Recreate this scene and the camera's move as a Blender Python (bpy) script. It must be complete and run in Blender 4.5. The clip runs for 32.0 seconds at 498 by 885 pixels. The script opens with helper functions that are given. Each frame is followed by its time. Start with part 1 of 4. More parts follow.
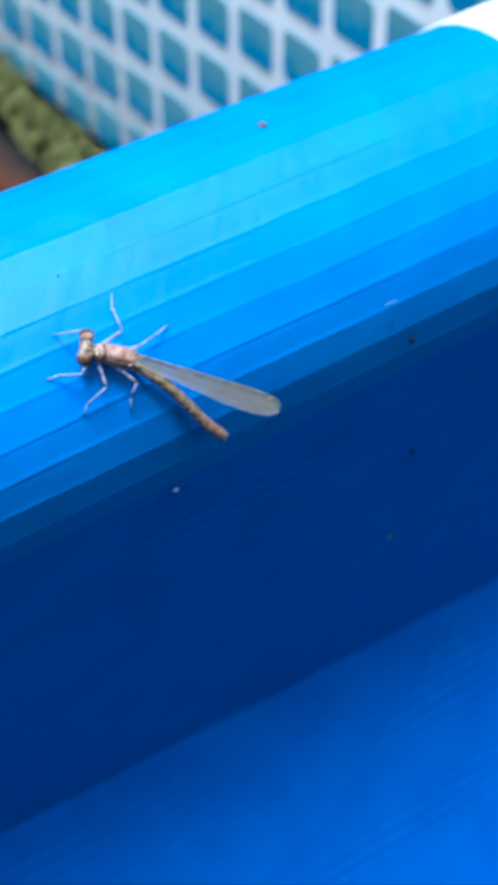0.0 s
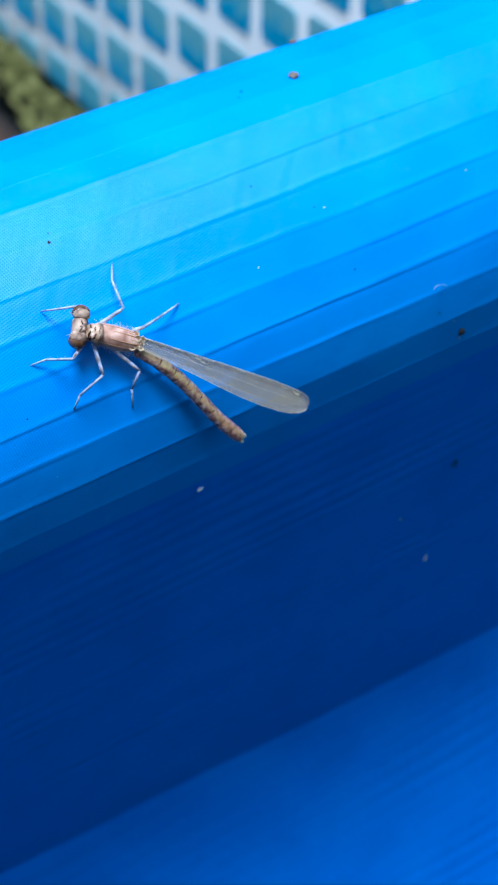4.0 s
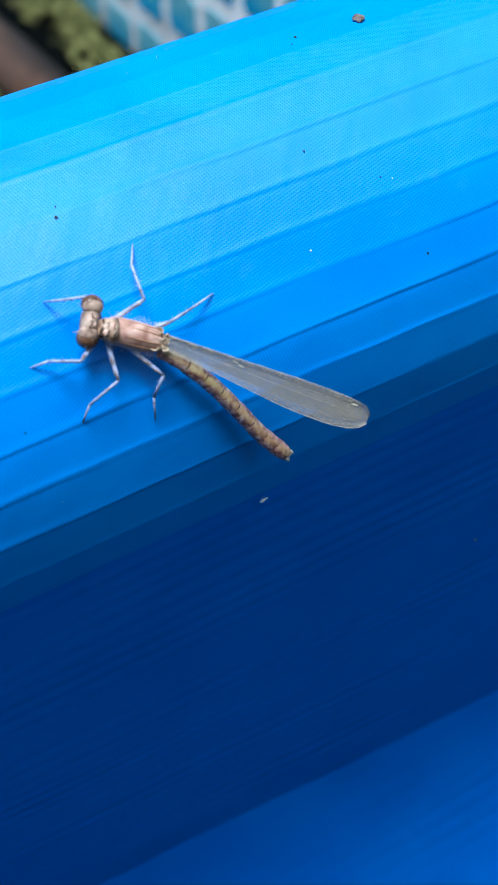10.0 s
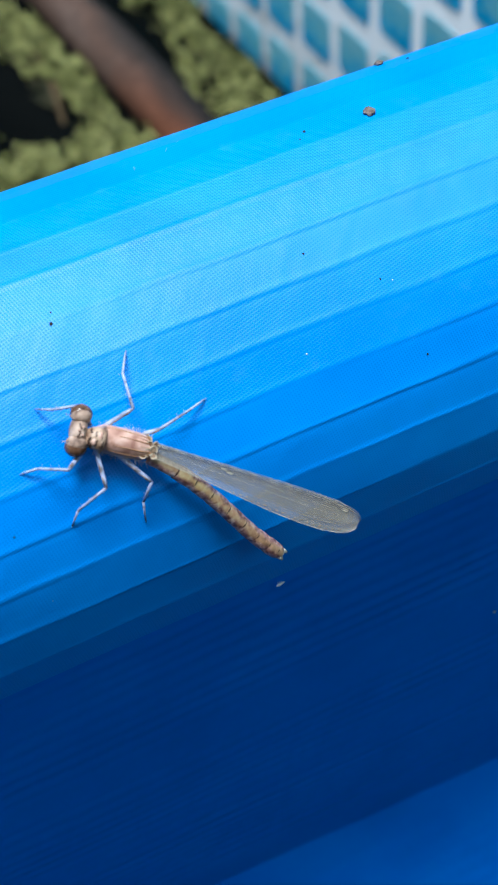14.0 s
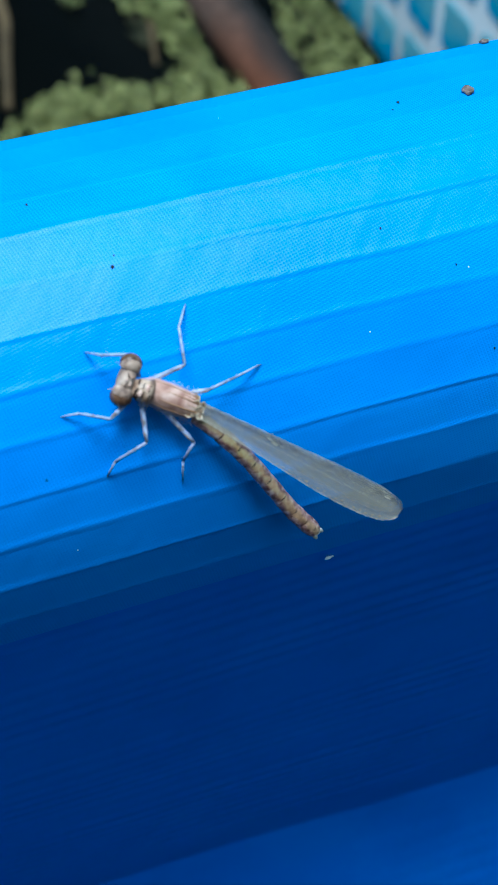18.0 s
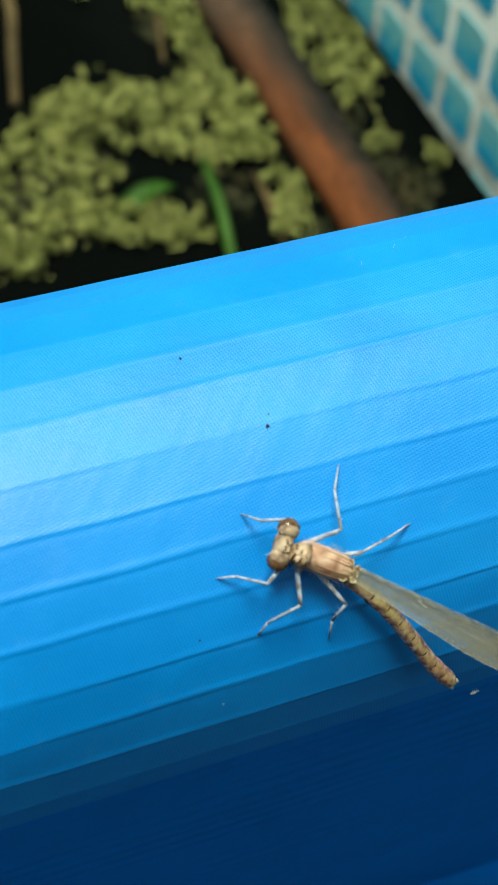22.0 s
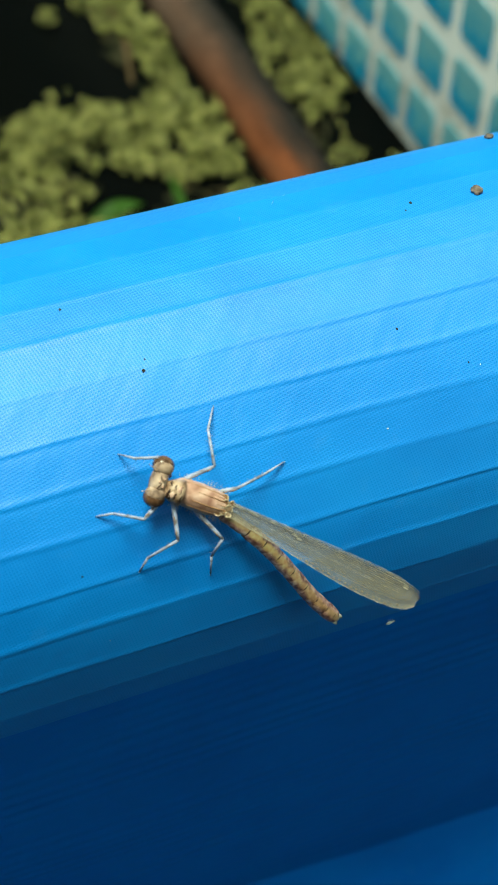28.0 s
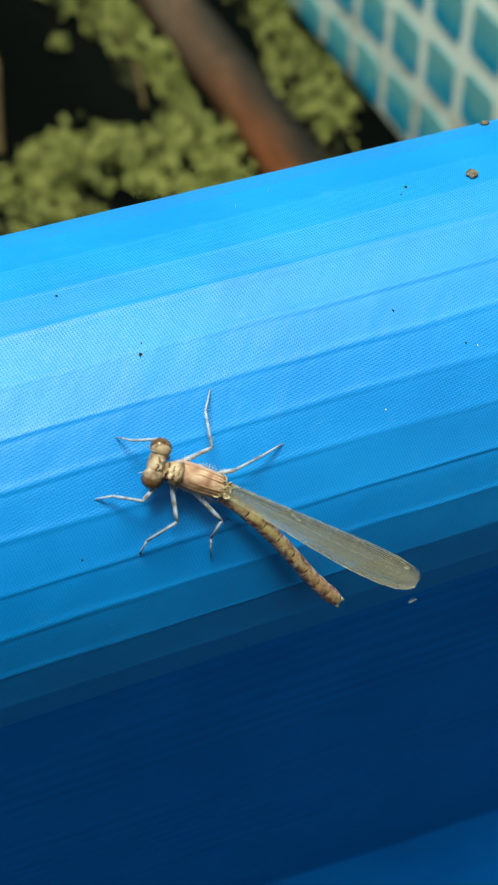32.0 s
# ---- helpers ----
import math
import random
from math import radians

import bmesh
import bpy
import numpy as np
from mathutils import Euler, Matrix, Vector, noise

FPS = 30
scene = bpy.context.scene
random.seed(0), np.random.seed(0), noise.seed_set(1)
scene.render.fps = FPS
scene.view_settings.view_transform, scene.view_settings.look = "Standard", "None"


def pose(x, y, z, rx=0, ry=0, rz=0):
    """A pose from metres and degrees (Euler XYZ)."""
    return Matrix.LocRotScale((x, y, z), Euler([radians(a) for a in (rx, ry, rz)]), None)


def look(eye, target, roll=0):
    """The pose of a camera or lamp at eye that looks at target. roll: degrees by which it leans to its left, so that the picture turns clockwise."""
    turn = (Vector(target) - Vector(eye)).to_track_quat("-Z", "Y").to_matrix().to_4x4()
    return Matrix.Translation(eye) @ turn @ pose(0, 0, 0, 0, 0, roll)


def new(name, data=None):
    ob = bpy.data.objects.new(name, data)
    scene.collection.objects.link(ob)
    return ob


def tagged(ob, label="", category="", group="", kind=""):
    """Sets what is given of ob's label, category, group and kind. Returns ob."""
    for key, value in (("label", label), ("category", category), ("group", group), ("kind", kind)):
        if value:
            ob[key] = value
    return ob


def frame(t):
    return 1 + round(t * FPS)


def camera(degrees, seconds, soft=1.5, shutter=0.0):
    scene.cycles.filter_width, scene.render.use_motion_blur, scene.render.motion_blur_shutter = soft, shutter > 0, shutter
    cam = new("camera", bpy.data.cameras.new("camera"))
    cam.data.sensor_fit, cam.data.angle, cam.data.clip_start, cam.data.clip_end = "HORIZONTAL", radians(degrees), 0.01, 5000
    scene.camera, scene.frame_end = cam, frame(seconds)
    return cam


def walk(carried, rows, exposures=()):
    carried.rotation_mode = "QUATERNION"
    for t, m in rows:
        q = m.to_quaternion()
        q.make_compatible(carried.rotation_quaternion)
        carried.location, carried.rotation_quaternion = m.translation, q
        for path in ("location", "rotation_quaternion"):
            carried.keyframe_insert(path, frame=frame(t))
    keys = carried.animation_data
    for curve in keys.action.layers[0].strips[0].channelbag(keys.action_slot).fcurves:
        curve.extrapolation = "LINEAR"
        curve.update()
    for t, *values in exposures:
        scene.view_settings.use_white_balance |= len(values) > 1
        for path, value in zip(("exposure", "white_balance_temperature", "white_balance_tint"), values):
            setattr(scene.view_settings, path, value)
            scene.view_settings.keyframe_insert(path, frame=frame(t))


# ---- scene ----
cam = camera(17.00, 32.0)
cam.data.dof.use_dof = True
cam.data.dof.focus_distance = 0.143
cam.data.dof.aperture_fstop = 84
walk(cam, [
    (0.0, pose(-0.07139, -0.14062, 0.73287, 46.847, -0.127, -35.746)),
    (0.5, pose(-0.07088, -0.13485, 0.73061, 46.214, -0.440, -35.244)),
    (1.0, pose(-0.06787, -0.12911, 0.72287, 46.893, -0.746, -35.130)),
    (1.5, pose(-0.06568, -0.12622, 0.71768, 47.170, -0.955, -34.908)),
    (2.0, pose(-0.06610, -0.12705, 0.71883, 47.441, -0.861, -34.771)),
    (2.5, pose(-0.06497, -0.12608, 0.71673, 47.555, -0.854, -34.922)),
    (4.5, pose(-0.05828, -0.11969, 0.71033, 47.010, -0.727, -34.203)),
    (5.0, pose(-0.05565, -0.11444, 0.70657, 46.571, -0.167, -33.315)),
    (5.5, pose(-0.05084, -0.10961, 0.69917, 45.993, 0.056, -33.340)),
    (6.0, pose(-0.04844, -0.10829, 0.69496, 45.960, 0.499, -33.828)),
    (6.5, pose(-0.04666, -0.10567, 0.69220, 45.533, -0.172, -34.229)),
    (7.0, pose(-0.04726, -0.10619, 0.69853, 47.403, -0.097, -33.616)),
    (7.5, pose(-0.04512, -0.10546, 0.69412, 45.545, 0.875, -33.362)),
    (8.0, pose(-0.04380, -0.10946, 0.69635, 46.151, 0.322, -33.145)),
    (8.5, pose(-0.04457, -0.10789, 0.69769, 45.251, 0.666, -32.622)),
    (9.0, pose(-0.04593, -0.10341, 0.69685, 45.254, 0.199, -32.076)),
    (9.5, pose(-0.04435, -0.10609, 0.69744, 45.316, 0.846, -31.985)),
    (10.0, pose(-0.04516, -0.10452, 0.69665, 45.850, 0.030, -32.284)),
    (10.5, pose(-0.04514, -0.10083, 0.69561, 45.253, 0.280, -32.607)),
    (11.0, pose(-0.04129, -0.10087, 0.69517, 45.039, 0.934, -31.041)),
    (11.5, pose(-0.04123, -0.10537, 0.69607, 45.464, 0.668, -31.615)),
    (12.0, pose(-0.04020, -0.10536, 0.69645, 45.103, 1.142, -31.196)),
    (12.5, pose(-0.04169, -0.10512, 0.69731, 45.456, 0.971, -31.197)),
    (13.0, pose(-0.04168, -0.10435, 0.69624, 45.524, 0.992, -31.199)),
    (13.5, pose(-0.04104, -0.10380, 0.69651, 44.890, 1.011, -30.872)),
    (14.0, pose(-0.03279, -0.10362, 0.70579, 44.493, 1.955, -28.528)),
    (14.5, pose(-0.03008, -0.10197, 0.70835, 42.558, -0.106, -22.422)),
    (16.5, pose(-0.03148, -0.09741, 0.70660, 42.941, -3.125, -21.388)),
    (17.0, pose(-0.03009, -0.10000, 0.70501, 42.954, -2.709, -21.464)),
    (17.5, pose(-0.03142, -0.10087, 0.70351, 43.566, -2.341, -21.734)),
    (18.0, pose(-0.03130, -0.10060, 0.70334, 43.121, -2.087, -21.940)),
    (18.5, pose(-0.03067, -0.10029, 0.70279, 43.354, -1.775, -21.902)),
    (19.0, pose(-0.03655, -0.09456, 0.70588, 43.311, -2.695, -21.675)),
    (19.5, pose(-0.03325, -0.09490, 0.70249, 42.408, -2.082, -22.665)),
    (20.0, pose(-0.03240, -0.09665, 0.70660, 41.975, -2.301, -23.401)),
    (20.5, pose(-0.03621, -0.09231, 0.71161, 41.942, -3.690, -22.631)),
    (21.0, pose(-0.03916, -0.08734, 0.71245, 41.655, -3.980, -22.368)),
    (21.5, pose(-0.04049, -0.08646, 0.71303, 41.872, -4.028, -22.093)),
    (22.0, pose(-0.04154, -0.08450, 0.71321, 41.676, -4.145, -21.913)),
    (22.5, pose(-0.03843, -0.09204, 0.71259, 43.001, -3.840, -22.983)),
    (23.0, pose(-0.03622, -0.09366, 0.71118, 42.479, -3.587, -23.340)),
    (23.5, pose(-0.03541, -0.09699, 0.71187, 42.924, -3.459, -23.533)),
    (24.0, pose(-0.03516, -0.09691, 0.71152, 42.596, -3.484, -23.371)),
    (24.5, pose(-0.03622, -0.09708, 0.71269, 42.811, -3.626, -23.317)),
    (25.0, pose(-0.03556, -0.09690, 0.71237, 42.612, -3.425, -23.194)),
    (25.5, pose(-0.03541, -0.09759, 0.71277, 42.867, -3.417, -23.238)),
    (27.5, pose(-0.03508, -0.09984, 0.71284, 43.298, -3.039, -23.340)),
    (28.0, pose(-0.03560, -0.09679, 0.71305, 42.932, -2.920, -22.969)),
    (28.5, pose(-0.03448, -0.10071, 0.71296, 44.041, -2.444, -23.381)),
    (29.0, pose(-0.03262, -0.10471, 0.71070, 44.355, -1.516, -24.017)),
    (29.5, pose(-0.03322, -0.10397, 0.71052, 44.481, -1.597, -23.772)),
    (30.0, pose(-0.03344, -0.10217, 0.71096, 44.192, -1.594, -23.522)),
    (30.5, pose(-0.03365, -0.10141, 0.71077, 44.036, -1.674, -23.430)),
    (31.0, pose(-0.03376, -0.10175, 0.71113, 44.094, -1.648, -23.485)),
    (31.5, pose(-0.03344, -0.10210, 0.71164, 43.995, -1.455, -23.279)),
    (32.0, pose(-0.03481, -0.10043, 0.71073, 43.973, -1.680, -23.100)),
], exposures=[(0, 0.64, 5250, 9), (3, 0.64, 5250, 9), (9, 0.62, 5500, 8), (11, 0.52, 5550, 8), (12, 0.60, 5600, 8), (14, 0.54, 5700, 7), (17, 0.38, 5900, 0), (17.6, 0.35, 5000, -3),
    (19.05, 0.34, 4950, -4), (19.45, 0.38, 7150, -15), (20.2, 0.38, 7150, -15), (20.5, 0.38, 5850, -11), (20.8, 0.40, 7400, -16), (23, 0.42, 7700, -16), (32, 0.42, 7800, -16)])

# ---- light: broad daylight from a bright hazy sky, a wide soft sun nearly overhead ----
world = bpy.data.worlds.new("world")
scene.world = world
world.use_nodes = True
wn = world.node_tree.nodes
sky = wn.new("ShaderNodeTexSky")
sky.sky_type, sky.sun_disc = "NISHITA", False
sky.sun_elevation, sky.sun_rotation = radians(80), radians(-72)
sky.air_density, sky.dust_density, sky.ozone_density = 1.0, 1.6, 1.0
haze = wn.new("ShaderNodeHueSaturation")
haze.inputs["Hue"].default_value, haze.inputs["Saturation"].default_value = 0.43, 0.48
world.node_tree.links.new(sky.outputs[0], haze.inputs["Color"])
world.node_tree.links.new(haze.outputs[0], wn["Background"].inputs[0])
wn["Background"].inputs[1].default_value = 0.118
sun_data = bpy.data.lights.new("sun", "SUN")
sun_data.energy, sun_data.angle, sun_data.color = 3.6, radians(24), (1.0, 0.965, 0.88)
sun = new("sun", sun_data)
sun.matrix_world = look((-0.12, 0.02, 1.6), (0, 0, 0.6))

Z0 = 0.60          # height of the rail's axis
RAIL = 0.02142     # radius of the rail with its sleeve
WALL_X = 0.215     # inner face of the side wall
WATER_Z = Z0 - 0.237


# ---- small helpers ----
def mesh_object(name, bm, material, smooth=True):
    me = bpy.data.meshes.new(name)
    bm.to_mesh(me)
    bm.free()
    for p in me.polygons:
        p.use_smooth = smooth
    ob = new(name, me)
    for m in material if isinstance(material, (list, tuple)) else [material]:
        me.materials.append(m)
    return ob


def part(name, bm, material, parent, label="", smooth=True):
    ob = mesh_object(name, bm, material, smooth)
    ob.parent = parent
    return tagged(ob, label=label)


def grid_mesh(rows, uv=None, close=False):
    """A bmesh skin over rows of points; uv: rows of (u, v)."""
    bm = bmesh.new()
    layer = bm.loops.layers.uv.new("UVMap") if uv else None
    vs = [[bm.verts.new(p) for p in row] for row in rows]
    n = len(rows[0])
    for i in range(len(rows) - 1):
        for j in range(n if close else n - 1):
            k = (j + 1) % n
            f = bm.faces.new((vs[i][j], vs[i][k], vs[i + 1][k], vs[i + 1][j]))
            if uv:
                for loop, (a, b) in zip(f.loops, ((i, j), (i, k), (i + 1, k), (i + 1, j))):
                    loop[layer].uv = uv[a][b]
    return bm


def tube_mesh(points, radii, sides=10, squash=1.0, up=Vector((0, 0, 1))):
    """A closed tapered tube along points; squash flattens it along up."""
    pts = [Vector(p) for p in points]
    rows = []
    for i, p in enumerate(pts):
        d = (pts[min(i + 1, len(pts) - 1)] - pts[max(i - 1, 0)]).normalized()
        a = d.cross(up)
        a = a.normalized() if a.length > 1e-6 else d.orthogonal().normalized()
        b = a.cross(d).normalized()
        rows.append([p + radii[i] * (math.cos(s) * a + squash * math.sin(s) * b)
                     for s in (2 * math.pi * k / sides for k in range(sides))])
    bm = grid_mesh(rows, close=True)
    bm.verts.ensure_lookup_table()
    bm.faces.new([bm.verts[k] for k in range(sides)])
    bm.faces.new([bm.verts[len(bm.verts) - 1 - k] for k in range(sides)])
    bmesh.ops.recalc_face_normals(bm, faces=bm.faces)
    return bm


def ellipsoid(centre, axes, seg=20, rings=12):
    """axes: three perpendicular half-axis vectors."""
    bm = bmesh.new()
    bmesh.ops.create_uvsphere(bm, u_segments=seg, v_segments=rings, radius=1.0)
    a, b, c = axes
    m = Matrix(((a.x, b.x, c.x, 0), (a.y, b.y, c.y, 0), (a.z, b.z, c.z, 0), (0, 0, 0, 1)))
    bmesh.ops.transform(bm, matrix=Matrix.Translation(centre) @ m, verts=bm.verts)
    bmesh.ops.recalc_face_normals(bm, faces=bm.faces)
    return bm


def box_mesh(x0, x1, y0, y1, z0, z1):
    bm = bmesh.new()
    bmesh.ops.create_cube(bm, size=1.0)
    for v in bm.verts:
        v.co = Vector((x0 if v.co.x < 0 else x1, y0 if v.co.y < 0 else y1, z0 if v.co.z < 0 else z1))
    return bm


# ---- materials ----
def principled(name, colour, rough=0.5, spec=0.5):
    m = bpy.data.materials.new(name)
    m.use_nodes = True
    b = m.node_tree.nodes["Principled BSDF"]
    b.inputs["Base Color"].default_value = (*colour, 1)
    b.inputs["Roughness"].default_value = rough
    b.inputs["Specular IOR Level"].default_value = spec
    return m, m.node_tree.nodes, m.node_tree.links, b


def ramp(nodes, stops):
    r = nodes.new("ShaderNodeValToRGB")
    while len(r.color_ramp.elements) < len(stops):
        r.color_ramp.elements.new(0.5)
    for e, (p, c) in zip(r.color_ramp.elements, stops):
        e.position, e.color = p, (*c, 1)
    return r


def noisy(nodes, links, scale, detail=4, coords="Object", distort=0.0, stretch=None):
    t = nodes.new("ShaderNodeTexCoord")
    n = nodes.new("ShaderNodeTexNoise")
    n.inputs["Scale"].default_value, n.inputs["Detail"].default_value = scale, detail
    n.inputs["Distortion"].default_value = distort
    src = t.outputs[coords]
    if stretch:
        mp = nodes.new("ShaderNodeMapping")
        mp.inputs["Scale"].default_value = stretch
        links.new(src, mp.inputs[0])
        src = mp.outputs[0]
    links.new(src, n.inputs["Vector"])
    return n


def bump(nodes, links, height, b, strength, distance, under=None):
    u = nodes.new("ShaderNodeBump")
    u.inputs["Strength"].default_value, u.inputs["Distance"].default_value = strength, distance
    links.new(height, u.inputs["Height"])
    if under:
        links.new(under.outputs[0], u.inputs["Normal"])
    links.new(u.outputs[0], b.inputs["Normal"])
    return u


def mottled(name, stops, scale, rough=0.6, spec=0.3, bumpy=0.0, distance=0.001, detail=6, stretch=None, coords="Object"):
    m, n, l, b = principled(name, stops[0][1], rough, spec)
    t = noisy(n, l, scale, detail, coords, 0.3, stretch)
    r = ramp(n, stops)
    l.new(t.outputs["Fac"], r.inputs[0])
    l.new(r.outputs[0], b.inputs["Base Color"])
    if bumpy:
        bump(n, l, t.outputs["Fac"], b, bumpy, distance)
    return m


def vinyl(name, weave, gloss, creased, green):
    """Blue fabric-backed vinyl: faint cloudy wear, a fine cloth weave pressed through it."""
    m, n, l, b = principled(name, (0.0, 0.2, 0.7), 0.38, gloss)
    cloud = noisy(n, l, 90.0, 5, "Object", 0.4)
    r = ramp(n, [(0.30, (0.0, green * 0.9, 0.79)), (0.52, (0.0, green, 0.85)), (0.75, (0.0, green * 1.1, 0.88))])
    l.new(cloud.outputs["Fac"], r.inputs[0])
    dust = noisy(n, l, 420.0, 3)
    rd = ramp(n, [(0.60, (0, 0, 0)), (0.74, (1, 1, 1))])
    l.new(dust.outputs["Fac"], rd.inputs[0])
    fade = n.new("ShaderNodeMath")
    fade.operation = "MULTIPLY"
    fade.inputs[1].default_value = 0.05
    l.new(rd.outputs[0], fade.inputs[0])
    mix = n.new("ShaderNodeMixRGB")
    mix.inputs[2].default_value = (0.16, 0.42, 0.78, 1)
    l.new(fade.outputs[0], mix.inputs[0])
    l.new(r.outputs[0], mix.inputs[1])
    l.new(mix.outputs[0], b.inputs["Base Color"])
    rr = ramp(n, [(0.3, (0.44, 0.44, 0.44)), (0.8, (0.54, 0.54, 0.54))])
    l.new(cloud.outputs["Fac"], rr.inputs[0])
    l.new(rr.outputs[0], b.inputs["Roughness"])
    # weave: two crossed sets of threads along the sheet, about 3 to the millimetre
    co = n.new("ShaderNodeUVMap")
    mp = n.new("ShaderNodeMapping")
    mp.inputs["Rotation"].default_value = (0, 0, radians(14))
    l.new(co.outputs[0], mp.inputs[0])
    threads = []
    for axis in ("X", "Y"):
        w = n.new("ShaderNodeTexWave")
        w.bands_direction, w.wave_profile = axis, "SIN"
        w.inputs["Scale"].default_value = 2 * math.pi / (20 * 0.00026)
        w.inputs["Distortion"].default_value = 0.25
        w.inputs["Detail"].default_value = 0
        l.new(mp.outputs[0], w.inputs[0])
        threads.append(w.outputs["Fac"])
    mul = n.new("ShaderNodeMath")
    mul.operation = "MAXIMUM"
    l.new(threads[0], mul.inputs[0])
    l.new(threads[1], mul.inputs[1])
    soft = noisy(n, l, 260.0, 4)
    low = bump(n, l, soft.outputs["Fac"], b, 0.12, 0.0006)
    # slanting crinkles where the cloth backing was stretched
    turn = n.new("ShaderNodeMapping")
    turn.inputs["Rotation"].default_value = (0, 0, radians(48))
    l.new(co.outputs[0], turn.inputs[0])
    slant = n.new("ShaderNodeMapping")
    slant.inputs["Scale"].default_value = (70.0, 300.0, 1.0)
    l.new(turn.outputs[0], slant.inputs[0])
    crinkle = n.new("ShaderNodeTexNoise")
    crinkle.inputs["Scale"].default_value, crinkle.inputs["Detail"].default_value = 1.0, 2
    l.new(slant.outputs[0], crinkle.inputs["Vector"])
    low = bump(n, l, crinkle.outputs["Fac"], b, creased, 0.0006, low)
    bump(n, l, mul.outputs[0], b, weave * 0.40, 0.00005, low)
    # shade held between the threads, multiplied into the base colour
    pit_shade = ramp(n, [(0.12, (0.35, 0.35, 0.35)), (0.42, (0.90, 0.90, 0.90)), (0.65, (1, 1, 1))])
    l.new(mul.outputs[0], pit_shade.inputs[0])
    grain = n.new("ShaderNodeMixRGB")
    grain.blend_type = "MULTIPLY"
    grain.inputs[0].default_value = weave * 0.20
    shine = ramp(n, [(0.12, (gloss * 0.4, gloss * 0.4, gloss * 0.4)), (0.45, (gloss * 0.9, gloss * 0.9, gloss * 0.9)), (0.65, (gloss * 1.1, gloss * 1.1, gloss * 1.1))])
    l.new(mul.outputs[0], shine.inputs[0])
    l.new(shine.outputs[0], b.inputs["Specular IOR Level"])
    l.new(mix.outputs[0], grain.inputs[1])
    l.new(pit_shade.outputs[0], grain.inputs[2])
    l.new(grain.outputs[0], b.inputs["Base Color"])
    return m


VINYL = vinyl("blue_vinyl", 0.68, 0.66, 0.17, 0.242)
# same vinyl with less green and gloss: shade below the rail put into colour
VINYL_SHADE_COPY = vinyl("blue_vinyl_shade_copy", 0.2, 0.10, 0.05, 0.192)


def liner_material():
    """Pale bluish liner with brown scum flecks thickening towards the waterline."""
    m, n, l, b = principled("pale_liner", (0.45, 0.5, 0.55), 0.45, 0.4)
    base = noisy(n, l, 30, 5)
    r = ramp(n, [(0.3, (0.43, 0.48, 0.54)), (0.7, (0.51, 0.55, 0.60))])
    l.new(base.outputs["Fac"], r.inputs[0])
    co = n.new("ShaderNodeTexCoord")
    sep = n.new("ShaderNodeSeparateXYZ")
    l.new(co.outputs["Object"], sep.inputs[0])
    low = n.new("ShaderNodeMapRange")
    low.inputs["From Min"].default_value, low.inputs["From Max"].default_value = WATER_Z + 0.075, WATER_Z
    low.inputs["To Min"].default_value, low.inputs["To Max"].default_value = -0.12, 0.16
    l.new(sep.outputs[2], low.inputs["Value"])
    fleck = noisy(n, l, 170, 6, "Object", 0.6)
    s = n.new("ShaderNodeMath")
    l.new(fleck.outputs["Fac"], s.inputs[0])
    l.new(low.outputs[0], s.inputs[1])
    mask = ramp(n, [(0.54, (0, 0, 0)), (0.74, (0.5, 0.5, 0.5))])
    l.new(s.outputs[0], mask.inputs[0])
    mix = n.new("ShaderNodeMixRGB")
    mix.inputs[2].default_value = (0.13, 0.10, 0.06, 1)
    l.new(mask.outputs[0], mix.inputs[0])
    l.new(r.outputs[0], mix.inputs[1])
    l.new(mix.outputs[0], b.inputs["Base Color"])
    return m


LINER = liner_material()


def print_material():
    """Blue printed square: lighter and hazier at the top, deep blue below, with a ragged edge between."""
    m, n, l, b = principled("printed_blue", (0.0, 0.3, 0.7), 0.42, 0.4)
    co = n.new("ShaderNodeTexCoord")
    info = n.new("ShaderNodeObjectInfo")
    sep = n.new("ShaderNodeSeparateXYZ")
    l.new(co.outputs["Object"], sep.inputs[0])
    off = n.new("ShaderNodeVectorMath")
    off.operation = "SCALE"
    off.inputs["Scale"].default_value = 7.0
    comb = n.new("ShaderNodeCombineXYZ")
    for k in range(3):
        l.new(info.outputs["Random"], comb.inputs[k])
    l.new(comb.outputs[0], off.inputs[0])
    add = n.new("ShaderNodeVectorMath")
    l.new(co.outputs["Object"], add.inputs[0])
    l.new(off.outputs[0], add.inputs[1])
    t = n.new("ShaderNodeTexNoise")
    t.inputs["Scale"].default_value, t.inputs["Detail"].default_value = 240.0, 6
    l.new(add.outputs[0], t.inputs["Vector"])
    zed = n.new("ShaderNodeMath")
    zed.operation = "MULTIPLY_ADD"
    zed.inputs[1].default_value, zed.inputs[2].default_value = 34.0, 0.10
    l.new(sep.outputs[2], zed.inputs[0])
    s = n.new("ShaderNodeMath")
    l.new(t.outputs["Fac"], s.inputs[0])
    l.new(zed.outputs[0], s.inputs[1])
    r = ramp(n, [(0.36, (0.01, 0.33, 0.66)), (0.49, (0.02, 0.36, 0.68)), (0.54, (0.11, 0.45, 0.64)), (0.85, (0.20, 0.50, 0.63))])
    l.new(s.outputs[0], r.inputs[0])
    l.new(r.outputs[0], b.inputs["Base Color"])
    return m


PRINT = print_material()
WHITE_PLASTIC = mottled("white_plastic", [(0.3, (0.74, 0.75, 0.76)), (0.7, (0.82, 0.82, 0.82))], 60, 0.35, 0.5, 0.05)
# unseen ground, coloured dark to limit bounce light on the flap
GROUND_DARK = mottled("dark_ground", [(0.3, (0.012, 0.014, 0.016)), (0.7, (0.028, 0.031, 0.034))], 14, 0.9, 0.1, 0.6, 0.02)
